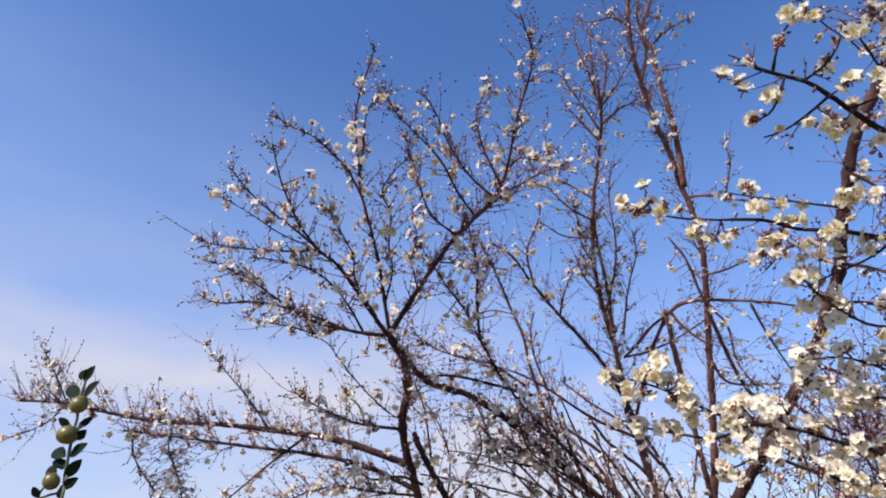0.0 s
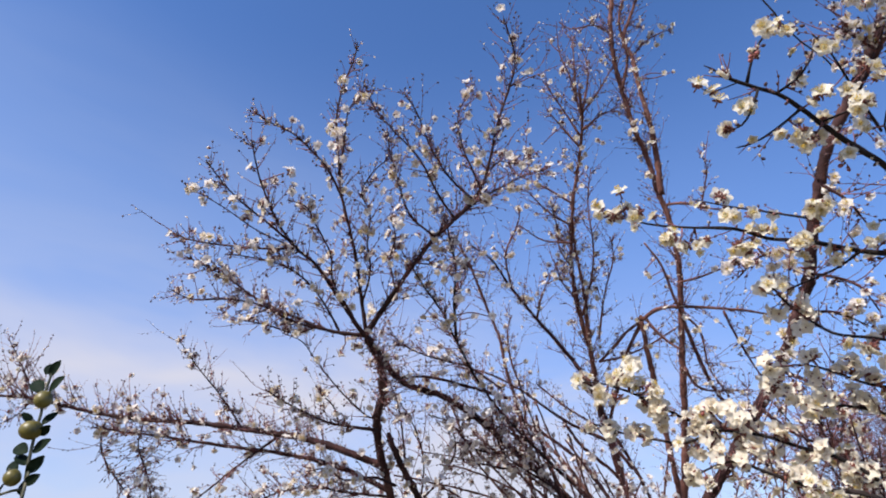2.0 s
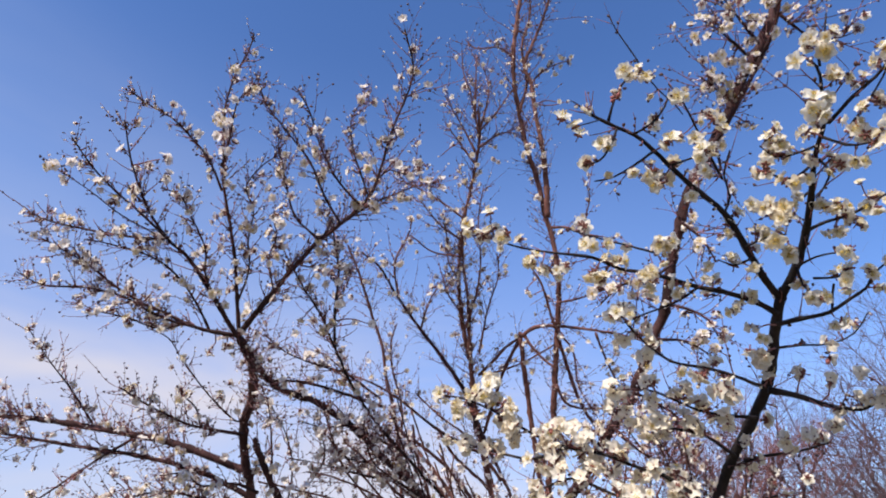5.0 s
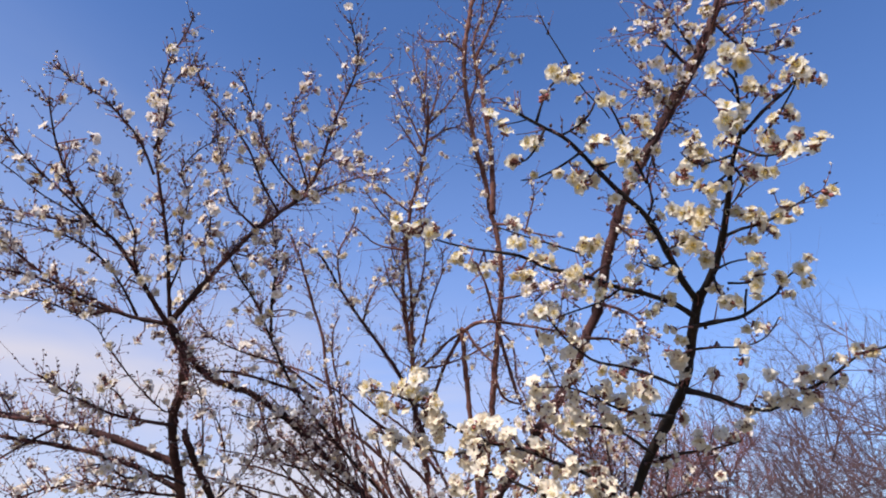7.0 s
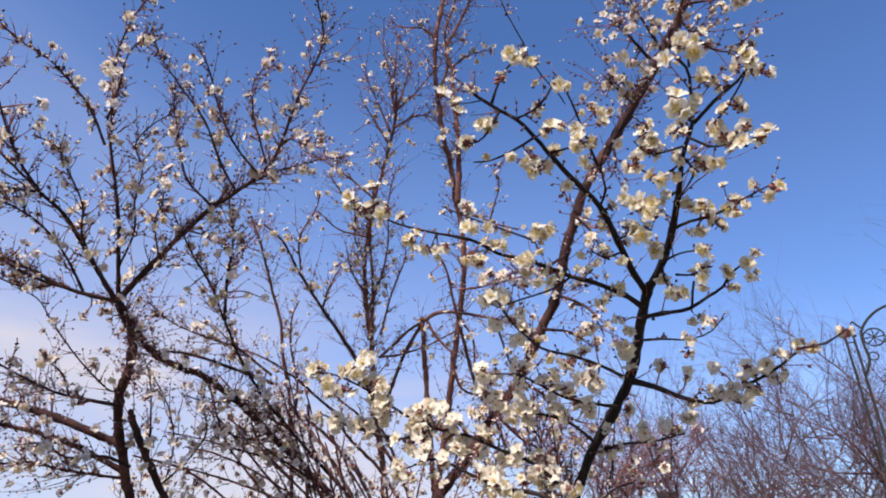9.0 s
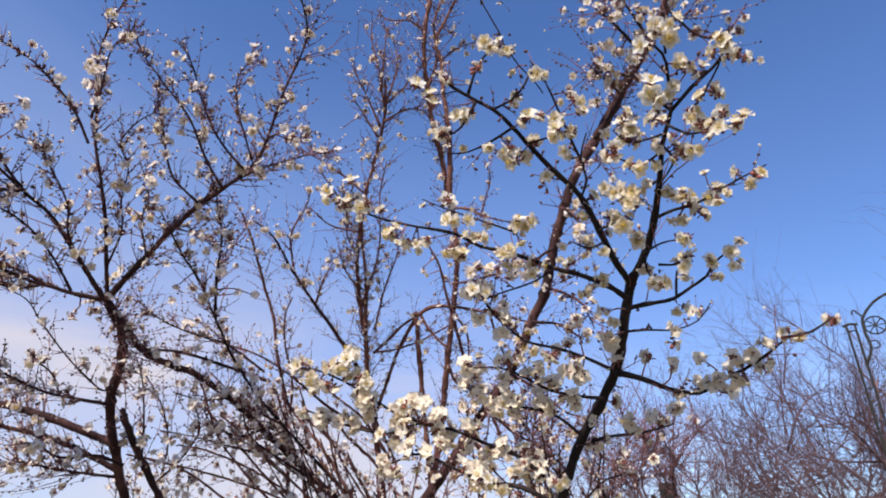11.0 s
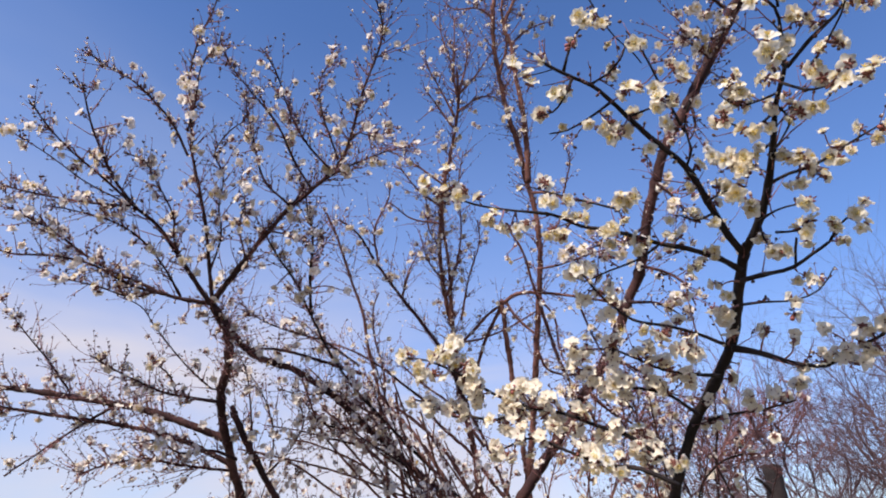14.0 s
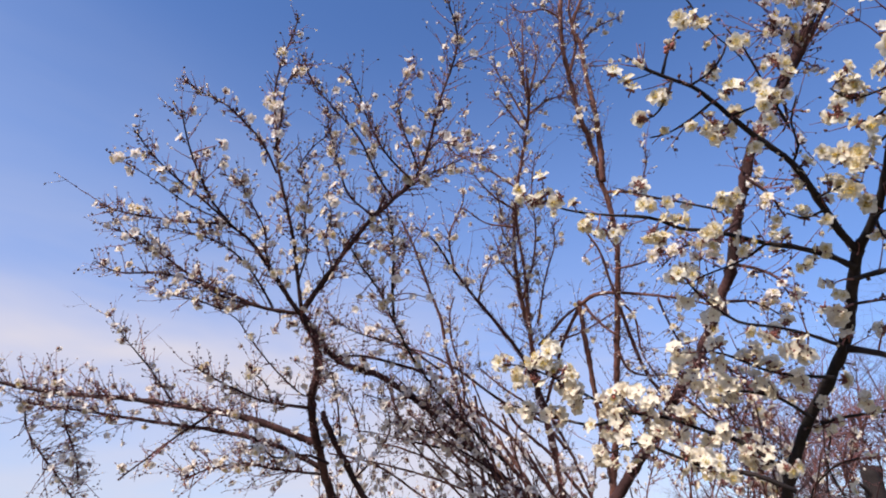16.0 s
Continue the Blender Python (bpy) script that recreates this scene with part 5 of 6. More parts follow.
near.limb([(0.482, 0.55, 2.056), (0.488, 0.526, 2.086), (0.503, 0.509, 2.106), (0.519, 0.5, 2.115), (0.501, 0.489, 2.14), (0.482, 0.48, 2.163), (0.471, 0.473, 2.18)], 0.002, 0.0008, twigs=5, reach=0.04, flowers=0.12)
near.limb([(0.518, 0.498, 2.112), (0.546, 0.513, 2.092), (0.576, 0.525, 2.076), (0.588, 0.533, 2.07)], 0.001, 0.0010, twigs=8, reach=0.04, flowers=0.1)
near.limb([(0.521, 0.558, 2.044), (0.545, 0.546, 2.057), (0.561, 0.529, 2.076), (0.565, 0.516, 2.097)], 0.002, 0.0010, twigs=5, reach=0.04, flowers=0.1)
near.limb([(0.49, 0.543, 2.039), (0.479, 0.555, 2.011), (0.464, 0.56, 1.992), (0.444, 0.559, 1.982)], 0.002, 0.0009, twigs=2, reach=0.03)
near.limb([(0.465, 0.535, 2.046), (0.433, 0.537, 2.033), (0.411, 0.529, 2.028)], 0.001, 0.0008, twigs=0)
near.limb([(0.551, 0.567, 2.023), (0.522, 0.581, 2.003), (0.494, 0.59, 1.988), (0.47, 0.592, 1.981)], 0.002, 0.0010, twigs=3, reach=0.03)
near.limb([(0.681, 0.609, 2.017), (0.641, 0.575, 2.053), (0.609, 0.546, 2.081), (0.585, 0.526, 2.095), (0.564, 0.512, 2.102)], 0.002, 0.0010, twigs=8, reach=0.05, flowers=0.12)
near.limb([(0.689, 0.636, 1.973), (0.686, 0.609, 1.986), (0.665, 0.582, 2.005), (0.66, 0.551, 2.023)], 0.002, 0.0011, twigs=8, reach=0.05, flowers=0.12)
near.limb([(0.579, 0.572, 2.006), (0.604, 0.549, 2.006), (0.613, 0.533, 2.004)], 0.002, 0.0010, twigs=3, reach=0.03)
near.limb([(0.798, 0.72, 1.849), (0.76, 0.716, 1.867), (0.712, 0.718, 1.881), (0.675, 0.722, 1.888), (0.61, 0.727, 1.907), (0.555, 0.734, 1.918), (0.508, 0.733, 1.935), (0.454, 0.743, 1.943), (0.4, 0.751, 1.953), (0.358, 0.753, 1.965)], 0.005, 0.0014, twigs=5, reach=0.05, flowers=0.12)
near.limb([(0.601, 0.701, 1.933), (0.55, 0.716, 1.954), (0.507, 0.73, 1.973), (0.462, 0.742, 1.994)], 0.002, 0.0009, twigs=6, reach=0.04, flowers=0.12)
near.limb([(0.673, 0.718, 1.886), (0.644, 0.744, 1.869), (0.596, 0.772, 1.855), (0.572, 0.787, 1.847)], 0.002, 0.0012, twigs=8, reach=0.06, flowers=0.12)
near.limb([(0.796, 0.726, 1.833), (0.819, 0.704, 1.835), (0.852, 0.677, 1.838), (0.866, 0.651, 1.848), (0.878, 0.627, 1.857)], 0.004, 0.0021, twigs=3, reach=0.03)
near.limb([(0.856, 0.676, 1.843), (0.844, 0.654, 1.856), (0.835, 0.637, 1.862)], 0.002, 0.0019, twigs=0)
near.limb([(0.878, 0.627, 1.857), (0.888, 0.612, 1.877), (0.907, 0.599, 1.892), (0.916, 0.592, 1.903)], 0.002, 0.0011, twigs=3, reach=0.03)
near.limb([(0.81, 0.804, 1.751), (0.849, 0.793, 1.741), (0.895, 0.786, 1.725), (0.937, 0.771, 1.718), (0.961, 0.743, 1.733), (0.986, 0.716, 1.747), (1.008, 0.686, 1.764), (1.028, 0.655, 1.784), (1.053, 0.635, 1.789), (1.07, 0.61, 1.804)], 0.005, 0.0013, twigs=4, reach=0.05, flowers=0.1)
near.limb([(0.808, 0.908, 1.657), (0.836, 0.899, 1.665), (0.893, 0.88, 1.672), (0.938, 0.861, 1.684)], 0.003, 0.0014, twigs=4, reach=0.05)
near.limb([(0.801, 0.75, 1.803), (0.84, 0.745, 1.808), (0.889, 0.738, 1.811), (0.926, 0.726, 1.826), (0.943, 0.708, 1.853)], 0.002, 0.0010, twigs=6, reach=0.06)
near.limb([(0.8, 0.796, 1.752), (0.751, 0.796, 1.77), (0.703, 0.801, 1.783), (0.667, 0.808, 1.789), (0.636, 0.806, 1.802), (0.588, 0.792, 1.836), (0.559, 0.775, 1.866)], 0.003, 0.0015, twigs=8, reach=0.06, flowers=0.12)
near.limb([(0.799, 0.831, 1.713), (0.758, 0.841, 1.717), (0.711, 0.85, 1.725), (0.661, 0.849, 1.745), (0.622, 0.851, 1.757), (0.577, 0.866, 1.757)], 0.003, 0.0013, twigs=8, reach=0.06, flowers=0.12)
near.limb([(0.779, 0.884, 1.661), (0.73, 0.875, 1.689), (0.682, 0.881, 1.701), (0.636, 0.893, 1.705), (0.585, 0.892, 1.725)], 0.003, 0.0013, twigs=8, reach=0.06, flowers=0.12)
near.limb([(0.753, 0.922, 1.574), (0.67, 0.911, 1.627), (0.614, 0.922, 1.647), (0.567, 0.931, 1.666), (0.497, 0.95, 1.682), (0.442, 0.955, 1.707), (0.392, 0.957, 1.735), (0.342, 0.964, 1.757), (0.298, 0.979, 1.768)], 0.004, 0.0015, twigs=5, reach=0.06, flowers=0.12)
near.limb([(0.504, 0.916, 1.673), (0.456, 0.963, 1.66), (0.411, 0.989, 1.671), (0.363, 1.011, 1.686), (0.323, 1.028, 1.704)], 0.003, 0.0014, twigs=5, reach=0.05, flowers=0.12)
near.limb([(0.71, 0.857, 1.55), (0.657, 0.863, 1.573), (0.608, 0.883, 1.581), (0.555, 0.893, 1.601), (0.502, 0.902, 1.621), (0.455, 0.941, 1.607)], 0.004, 0.0015, twigs=5, reach=0.06, flowers=0.12)
near.limb([(0.79, 0.644, 1.893), (0.789, 0.599, 1.887), (0.796, 0.558, 1.874)], 0.002, 0.0011, twigs=3, reach=0.04)
near.limb([(0.791, 0.608, 1.933), (0.807, 0.584, 1.937), (0.83, 0.562, 1.938), (0.846, 0.536, 1.945), (0.867, 0.507, 1.954), (0.888, 0.48, 1.962)], 0.003, 0.0010, twigs=4, reach=0.04)
near.limb([(0.775, 0.559, 1.971), (0.761, 0.572, 1.961), (0.735, 0.586, 1.955), (0.713, 0.596, 1.953)], 0.002, 0.0012, twigs=4, reach=0.04)
near.limb([(0.757, 0.519, 1.989), (0.73, 0.53, 1.968), (0.7, 0.525, 1.965), (0.674, 0.517, 1.966)], 0.002, 0.0011, twigs=4, reach=0.04)
near.limb([(0.748, 0.493, 1.999), (0.73, 0.508, 1.996), (0.707, 0.522, 1.996), (0.687, 0.522, 2.012)], 0.002, 0.0011, twigs=4, reach=0.04)
near.limb([(0.721, 0.44, 1.989), (0.69, 0.42, 1.979), (0.662, 0.399, 1.968)], 0.002, 0.0009, twigs=0)
near.limb([(0.728, 0.462, 1.985), (0.738, 0.442, 1.958), (0.74, 0.417, 1.941), (0.757, 0.381, 1.931)], 0.002, 0.0009, twigs=2, reach=0.03)
near.limb([(0.744, 0.499, 1.982), (0.758, 0.499, 1.962), (0.75, 0.507, 1.942), (0.738, 0.513, 1.925)], 0.002, 0.0011, twigs=0)
near.limb([(0.716, 0.643, 1.921), (0.726, 0.611, 1.919), (0.737, 0.585, 1.911)], 0.002, 0.0011, twigs=3, reach=0.04)
near.limb([(0.732, 0.657, 1.91), (0.71, 0.671, 1.904), (0.687, 0.672, 1.911)], 0.002, 0.0012, twigs=4, reach=0.04)
near.limb([(0.783, 0.635, 1.883), (0.78, 0.63, 1.856), (0.782, 0.62, 1.833)], 0.002, 0.0012, twigs=0)
near.limb([(0.806, 0.637, 1.872), (0.821, 0.611, 1.862), (0.815, 0.583, 1.862)], 0.002, 0.0011, twigs=2, reach=0.03)
near.limb([(0.965, 1.379, -0.03), (1.097, 1.371, 0.612), (1.178, 1.367, 1.253), (1.047, 1.218, 1.45), (0.922, 1.076, 1.562), (0.872, 1.019, 1.606), (0.849, 0.957, 1.647), (0.816, 0.923, 1.66)], 0.004, 0.0016, twigs=10, reach=0.08, start=0.923)
near.limb([(0.824, 1.465, -0.03), (0.912, 1.483, 0.622), (0.966, 1.495, 1.274), (0.918, 1.294, 1.455), (0.873, 1.101, 1.552), (0.861, 1.048, 1.578), (0.868, 0.99, 1.603), (0.879, 0.948, 1.609)], 0.004, 0.0016, twigs=10, reach=0.08, start=0.93)
tangle = random.Random(31)
for k in range(18):
    foot = Vector((tangle.uniform(0.65, 1.1), tangle.uniform(1.3, 1.5), -0.03))
    knee = foot + Vector((tangle.gauss(0.02, 0.05), tangle.gauss(-0.02, 0.04), tangle.uniform(1.2, 1.4)))
    end = Vector((tangle.uniform(0.62, 1.0), tangle.uniform(0.95, 1.2), tangle.uniform(1.58, 1.8)))
    near.limb([foot, foot.lerp(knee, 0.5), knee, knee.lerp(end, 0.5) + wander(tangle, 0.03), end], tangle.uniform(0.003, 0.0045), 0.0012, twigs=7, reach=0.09, flowers=0.12, start=0.8, spurs=14.0, wood=BARK_RED if tangle.random() < 0.5 else BARK_PLUM)
for spot in ((0.485, 0.519, 2.078, 2), (0.879, 0.488, 1.946, 3), (1.002, 0.631, 1.778, 5), (1.049, 0.657, 1.794, 4), (1.078, 0.616, 1.806, 3), (0.52, 0.572, 1.987, 1), (1.012, 0.683, 1.75, 1), (0.474, 0.918, 1.699, 4), (0.617, 0.613, 1.966, 2), (0.891, 0.755, 1.792, 3)):
    near.cluster(spot[0], spot[1], spot[2], int(spot[3]), red=True, spread=0.006)
for spot in ((0.583, 0.836, 1.576, 5), (0.704, 0.926, 1.59, 4), (0.628, 0.885, 1.574, 4),):
    near.cluster(spot[0], spot[1], spot[2], int(spot[3]))
for spot in ((0.73, 0.894, 1.588, 3),):
    near.cluster(spot[0], spot[1], spot[2], int(spot[3]))
LONE = {(0.401, 0.519, 2.028), (0.342, 0.726, 2.0), (0.466, 0.548, 2.013), (0.541, 0.529, 2.094), (0.446, 0.532, 2.057), (0.482, 0.574, 1.981), (0.516, 0.569, 1.986), (0.83, 0.53, 1.971), (0.923, 0.68, 1.84), (0.864, 0.512, 1.956), (0.458, 0.722, 1.97), (0.589, 0.514, 2.085), (0.655, 0.389, 2.034), (0.524, 0.708, 1.945), (0.929, 0.599, 1.912), (0.651, 0.394, 1.986)}
for x, y, z, size in ((0.401, 0.519, 2.028, 0.98), (0.426, 0.527, 2.008, 0.87), (0.466, 0.548, 2.013, 0.79), (0.476, 0.551, 2.022, 0.67), (0.508, 0.503, 2.13, 0.42), (0.501, 0.504, 2.106, 0.71), (0.511, 0.494, 2.102, 0.59), (0.53, 0.488, 2.099, 0.42), (0.489, 0.528, 2.088, 0.67), (0.541, 0.529, 2.094, 0.49), (0.446, 0.532, 2.057, 0.54), (0.571, 0.51, 2.079, 0.84), (0.589, 0.514, 2.085, 0.42), (0.557, 0.551, 2.069, 0.63), (0.552, 0.546, 2.047, 0.56), (0.566, 0.538, 2.026, 0.98), (0.597, 0.566, 2.055, 0.77), (0.615, 0.557, 2.046, 0.88), (0.601, 0.526, 2.002, 0.95), (0.618, 0.543, 2.066, 0.5), (0.629, 0.53, 2.076, 0.42), (0.648, 0.549, 2.079, 0.95)):
    near.bloom_at(x, y, z, size, (x, y, z) in LONE)
for x, y, z, size in ((0.651, 0.549, 2.058, 0.69), (0.651, 0.394, 1.986, 0.42), (0.655, 0.389, 2.034, 0.84), (0.658, 0.371, 2.02, 0.43), (0.674, 0.377, 2.064, 0.64), (0.681, 0.393, 2.067, 0.61), (0.688, 0.359, 2.059, 0.66), (0.723, 0.334, 2.004, 0.75), (0.757, 0.353, 2.011, 0.77), (0.709, 0.419, 2.035, 0.42), (0.727, 0.413, 2.054, 0.67), (0.73, 0.415, 2.042, 0.72), (0.722, 0.394, 2.02, 0.64), (0.733, 0.384, 2.016, 0.53), (0.657, 0.393, 1.963, 0.96), (0.722, 0.442, 2.016, 0.74), (0.697, 0.434, 1.983, 0.57), (0.716, 0.47, 2.001, 0.83), (0.734, 0.476, 2.005, 0.72), (0.729, 0.395, 1.977, 0.72), (0.752, 0.388, 1.978, 0.57), (0.726, 0.397, 1.974, 0.48)):
    near.bloom_at(x, y, z, size, (x, y, z) in LONE)
for x, y, z, size in ((0.728, 0.42, 1.961, 0.75), (0.738, 0.415, 1.952, 0.93), (0.746, 0.396, 1.933, 0.75), (0.751, 0.373, 1.925, 0.81), (0.69, 0.492, 2.017, 0.69), (0.645, 0.561, 2.038, 0.63), (0.703, 0.521, 2.017, 0.89), (0.704, 0.506, 2.001, 0.81), (0.482, 0.574, 1.981, 0.49), (0.516, 0.569, 1.986, 0.68), (0.544, 0.584, 1.987, 0.63), (0.553, 0.574, 1.994, 0.75), (0.562, 0.582, 1.979, 1.0), (0.584, 0.595, 1.998, 0.9), (0.612, 0.591, 1.967, 0.7), (0.604, 0.577, 2.001, 0.44), (0.604, 0.54, 2.0, 0.73), (0.647, 0.573, 2.039, 0.77), (0.648, 0.596, 2.023, 0.79), (0.504, 0.734, 1.993, 0.95), (0.5, 0.728, 1.954, 0.93), (0.524, 0.708, 1.945, 0.91)):
    near.bloom_at(x, y, z, size, (x, y, z) in LONE)
for x, y, z, size in ((0.458, 0.722, 1.97, 0.5), (0.543, 0.723, 1.924, 1.0), (0.601, 0.687, 1.937, 0.83), (0.627, 0.683, 1.948, 0.9), (0.597, 0.716, 1.909, 0.77), (0.608, 0.696, 1.913, 0.69), (0.689, 0.639, 1.938, 0.59), (0.509, 0.736, 1.908, 0.99), (0.523, 0.744, 1.901, 0.85), (0.548, 0.758, 1.851, 0.98), (0.584, 0.79, 1.864, 0.88), (0.639, 0.725, 1.894, 1.0), (0.638, 0.726, 1.874, 0.63), (0.666, 0.668, 1.9, 0.6), (0.676, 0.699, 1.892, 0.48), (0.699, 0.706, 1.895, 0.83), (0.714, 0.676, 1.908, 1.0), (0.675, 0.512, 1.961, 0.86), (0.707, 0.518, 2.001, 1.0), (0.706, 0.536, 2.008, 0.79), (0.712, 0.518, 1.949, 0.97), (0.702, 0.589, 1.962, 0.69)):
    near.bloom_at(x, y, z, size, (x, y, z) in LONE)
for x, y, z, size in ((0.723, 0.579, 1.955, 0.99), (0.734, 0.568, 1.945, 1.0), (0.74, 0.575, 1.931, 0.91), (0.757, 0.564, 1.962, 0.61), (0.784, 0.557, 1.952, 1.0), (0.806, 0.558, 1.942, 0.89), (0.766, 0.488, 1.967, 0.88), (0.743, 0.443, 1.934, 0.71), (0.763, 0.491, 1.973, 0.67), (0.83, 0.53, 1.971, 0.52), (0.825, 0.565, 1.939, 0.9), (0.846, 0.542, 1.94, 0.98), (0.852, 0.577, 1.935, 0.78), (0.864, 0.512, 1.956, 0.45), (0.876, 0.501, 1.946, 0.71), (0.889, 0.492, 1.952, 0.59), (0.808, 0.57, 1.915, 0.89), (0.797, 0.553, 1.873, 1.0), (0.826, 0.589, 1.867, 0.82), (0.821, 0.615, 1.868, 0.73), (0.725, 0.623, 1.936, 0.97), (0.73, 0.596, 1.907, 1.0)):
    near.bloom_at(x, y, z, size, (x, y, z) in LONE)
for x, y, z, size in ((0.765, 0.624, 1.898, 0.95), (0.789, 0.646, 1.869, 1.0), (0.792, 0.631, 1.834, 1.0), (0.728, 0.657, 1.894, 0.72), (0.764, 0.687, 1.898, 0.88), (0.878, 0.612, 1.87, 0.84), (0.87, 0.602, 1.846, 0.7), (0.901, 0.592, 1.883, 0.88), (0.911, 0.599, 1.864, 0.7), (0.929, 0.599, 1.912, 0.72), (0.747, 0.698, 1.871, 0.67), (0.731, 0.719, 1.853, 0.82), (0.855, 0.52, 1.933, 0.5), (0.342, 0.726, 2.0, 1.0), (0.312, 0.738, 1.977, 0.9), (0.325, 0.753, 1.974, 0.7), (0.339, 0.76, 1.975, 1.0), (0.348, 0.749, 1.981, 0.92), (0.369, 0.731, 1.965, 1.0), (0.359, 0.734, 1.958, 0.97), (0.394, 0.741, 1.963, 0.78), (0.409, 0.746, 1.927, 0.84)):
    near.bloom_at(x, y, z, size, (x, y, z) in LONE)
for x, y, z, size in ((0.418, 0.747, 1.923, 0.63), (0.422, 0.74, 1.907, 0.49), (0.45, 0.774, 1.926, 0.95), (0.459, 0.762, 1.916, 0.65), (0.362, 0.744, 1.943, 0.49), (0.295, 0.982, 1.772, 0.82), (0.308, 0.987, 1.765, 0.98), (0.321, 0.941, 1.742, 0.79), (0.333, 0.963, 1.739, 1.0), (0.348, 0.961, 1.735, 1.0), (0.331, 0.984, 1.732, 0.74), (0.358, 0.944, 1.768, 1.0), (0.369, 0.944, 1.757, 1.0), (0.376, 0.935, 1.775, 1.0), (0.387, 0.95, 1.79, 0.99), (0.397, 0.968, 1.756, 0.91), (0.402, 0.935, 1.743, 0.88), (0.412, 0.929, 1.737, 0.73), (0.407, 0.986, 1.73, 0.98), (0.415, 0.939, 1.716, 1.0), (0.407, 0.951, 1.708, 0.87), (0.429, 0.957, 1.699, 0.95)):
    near.bloom_at(x, y, z, size, (x, y, z) in LONE)
for x, y, z, size in ((0.421, 0.968, 1.694, 0.8), (0.391, 0.998, 1.692, 1.0), (0.4, 0.988, 1.682, 0.95), (0.376, 0.986, 1.68, 0.87), (0.319, 1.028, 1.701, 0.74), (0.344, 1.018, 1.688, 0.89), (0.359, 1.033, 1.687, 0.75), (0.47, 0.941, 1.701, 0.87), (0.488, 0.914, 1.706, 1.0), (0.502, 0.882, 1.696, 1.0), (0.505, 0.942, 1.718, 0.82), (0.467, 0.947, 1.678, 0.79), (0.474, 0.91, 1.659, 0.89), (0.487, 0.926, 1.653, 1.0), (0.475, 0.955, 1.643, 0.99), (0.468, 0.972, 1.652, 0.79), (0.475, 0.891, 1.625, 0.86), (0.488, 0.9, 1.638, 0.74), (0.455, 0.944, 1.605, 0.94), (0.465, 0.923, 1.597, 0.72), (0.447, 0.929, 1.612, 0.6), (0.52, 0.958, 1.684, 0.88)):
    near.bloom_at(x, y, z, size, (x, y, z) in LONE)
for x, y, z, size in ((0.539, 0.948, 1.688, 0.96), (0.543, 0.951, 1.656, 1.0), (0.556, 0.942, 1.651, 1.0), (0.537, 0.894, 1.631, 0.94), (0.511, 0.888, 1.623, 0.79), (0.49, 0.941, 1.688, 0.72), (0.57, 0.788, 1.817, 0.92), (0.601, 0.787, 1.829, 0.79), (0.613, 0.791, 1.818, 0.85), (0.641, 0.824, 1.822, 0.96), (0.613, 0.82, 1.803, 1.0), (0.782, 0.786, 1.809, 0.99), (0.776, 0.751, 1.792, 0.74), (0.561, 0.846, 1.757, 1.0), (0.586, 0.876, 1.748, 1.0), (0.575, 0.879, 1.734, 1.0), (0.594, 0.871, 1.719, 0.85), (0.627, 0.834, 1.764, 1.0), (0.681, 0.844, 1.753, 1.0), (0.671, 0.845, 1.747, 0.71), (0.684, 0.826, 1.758, 0.64), (0.696, 0.796, 1.765, 1.0)):
    near.bloom_at(x, y, z, size, (x, y, z) in LONE)
for x, y, z, size in ((0.729, 0.806, 1.747, 1.0), (0.709, 0.852, 1.743, 1.0), (0.72, 0.844, 1.727, 0.99), (0.734, 0.802, 1.77, 0.7), (0.637, 0.85, 1.736, 0.99), (0.645, 0.861, 1.711, 1.0), (0.658, 0.869, 1.705, 0.99), (0.696, 0.873, 1.713, 1.0), (0.705, 0.867, 1.706, 0.99), (0.634, 0.874, 1.704, 0.64), (0.618, 0.87, 1.7, 0.84), (0.749, 0.808, 1.74, 0.96), (0.75, 0.836, 1.709, 1.0), (0.584, 0.919, 1.672, 1.0), (0.595, 0.916, 1.667, 0.92), (0.588, 0.941, 1.643, 0.92), (0.627, 0.929, 1.634, 0.98), (0.635, 0.911, 1.63, 0.69), (0.646, 0.907, 1.637, 0.97), (0.572, 0.887, 1.6, 0.98), (0.581, 0.872, 1.599, 0.97), (0.593, 0.894, 1.589, 0.78)):
    near.bloom_at(x, y, z, size, (x, y, z) in LONE)
for x, y, z, size in ((0.537, 0.913, 1.686, 0.93), (0.532, 0.911, 1.669, 0.7), (0.561, 0.943, 1.665, 0.87), (0.69, 0.913, 1.604, 1.0), (0.707, 0.915, 1.61, 0.96), (0.668, 0.895, 1.61, 0.74), (0.658, 0.884, 1.693, 0.71), (0.772, 0.743, 1.833, 0.69), (0.798, 0.781, 1.789, 0.97), (0.805, 0.789, 1.768, 1.0), (0.86, 0.782, 1.776, 1.0), (0.886, 0.733, 1.807, 0.73), (0.891, 0.761, 1.763, 0.66), (0.925, 0.734, 1.764, 0.7), (0.923, 0.68, 1.84, 0.44), (0.967, 0.713, 1.766, 0.86), (0.96, 0.716, 1.748, 0.86), (0.982, 0.716, 1.732, 0.72), (0.987, 0.693, 1.763, 0.9), (0.99, 0.663, 1.772, 0.76), (1.006, 0.707, 1.75, 0.78), (1.004, 0.682, 1.748, 0.58)):
    near.bloom_at(x, y, z, size, (x, y, z) in LONE)
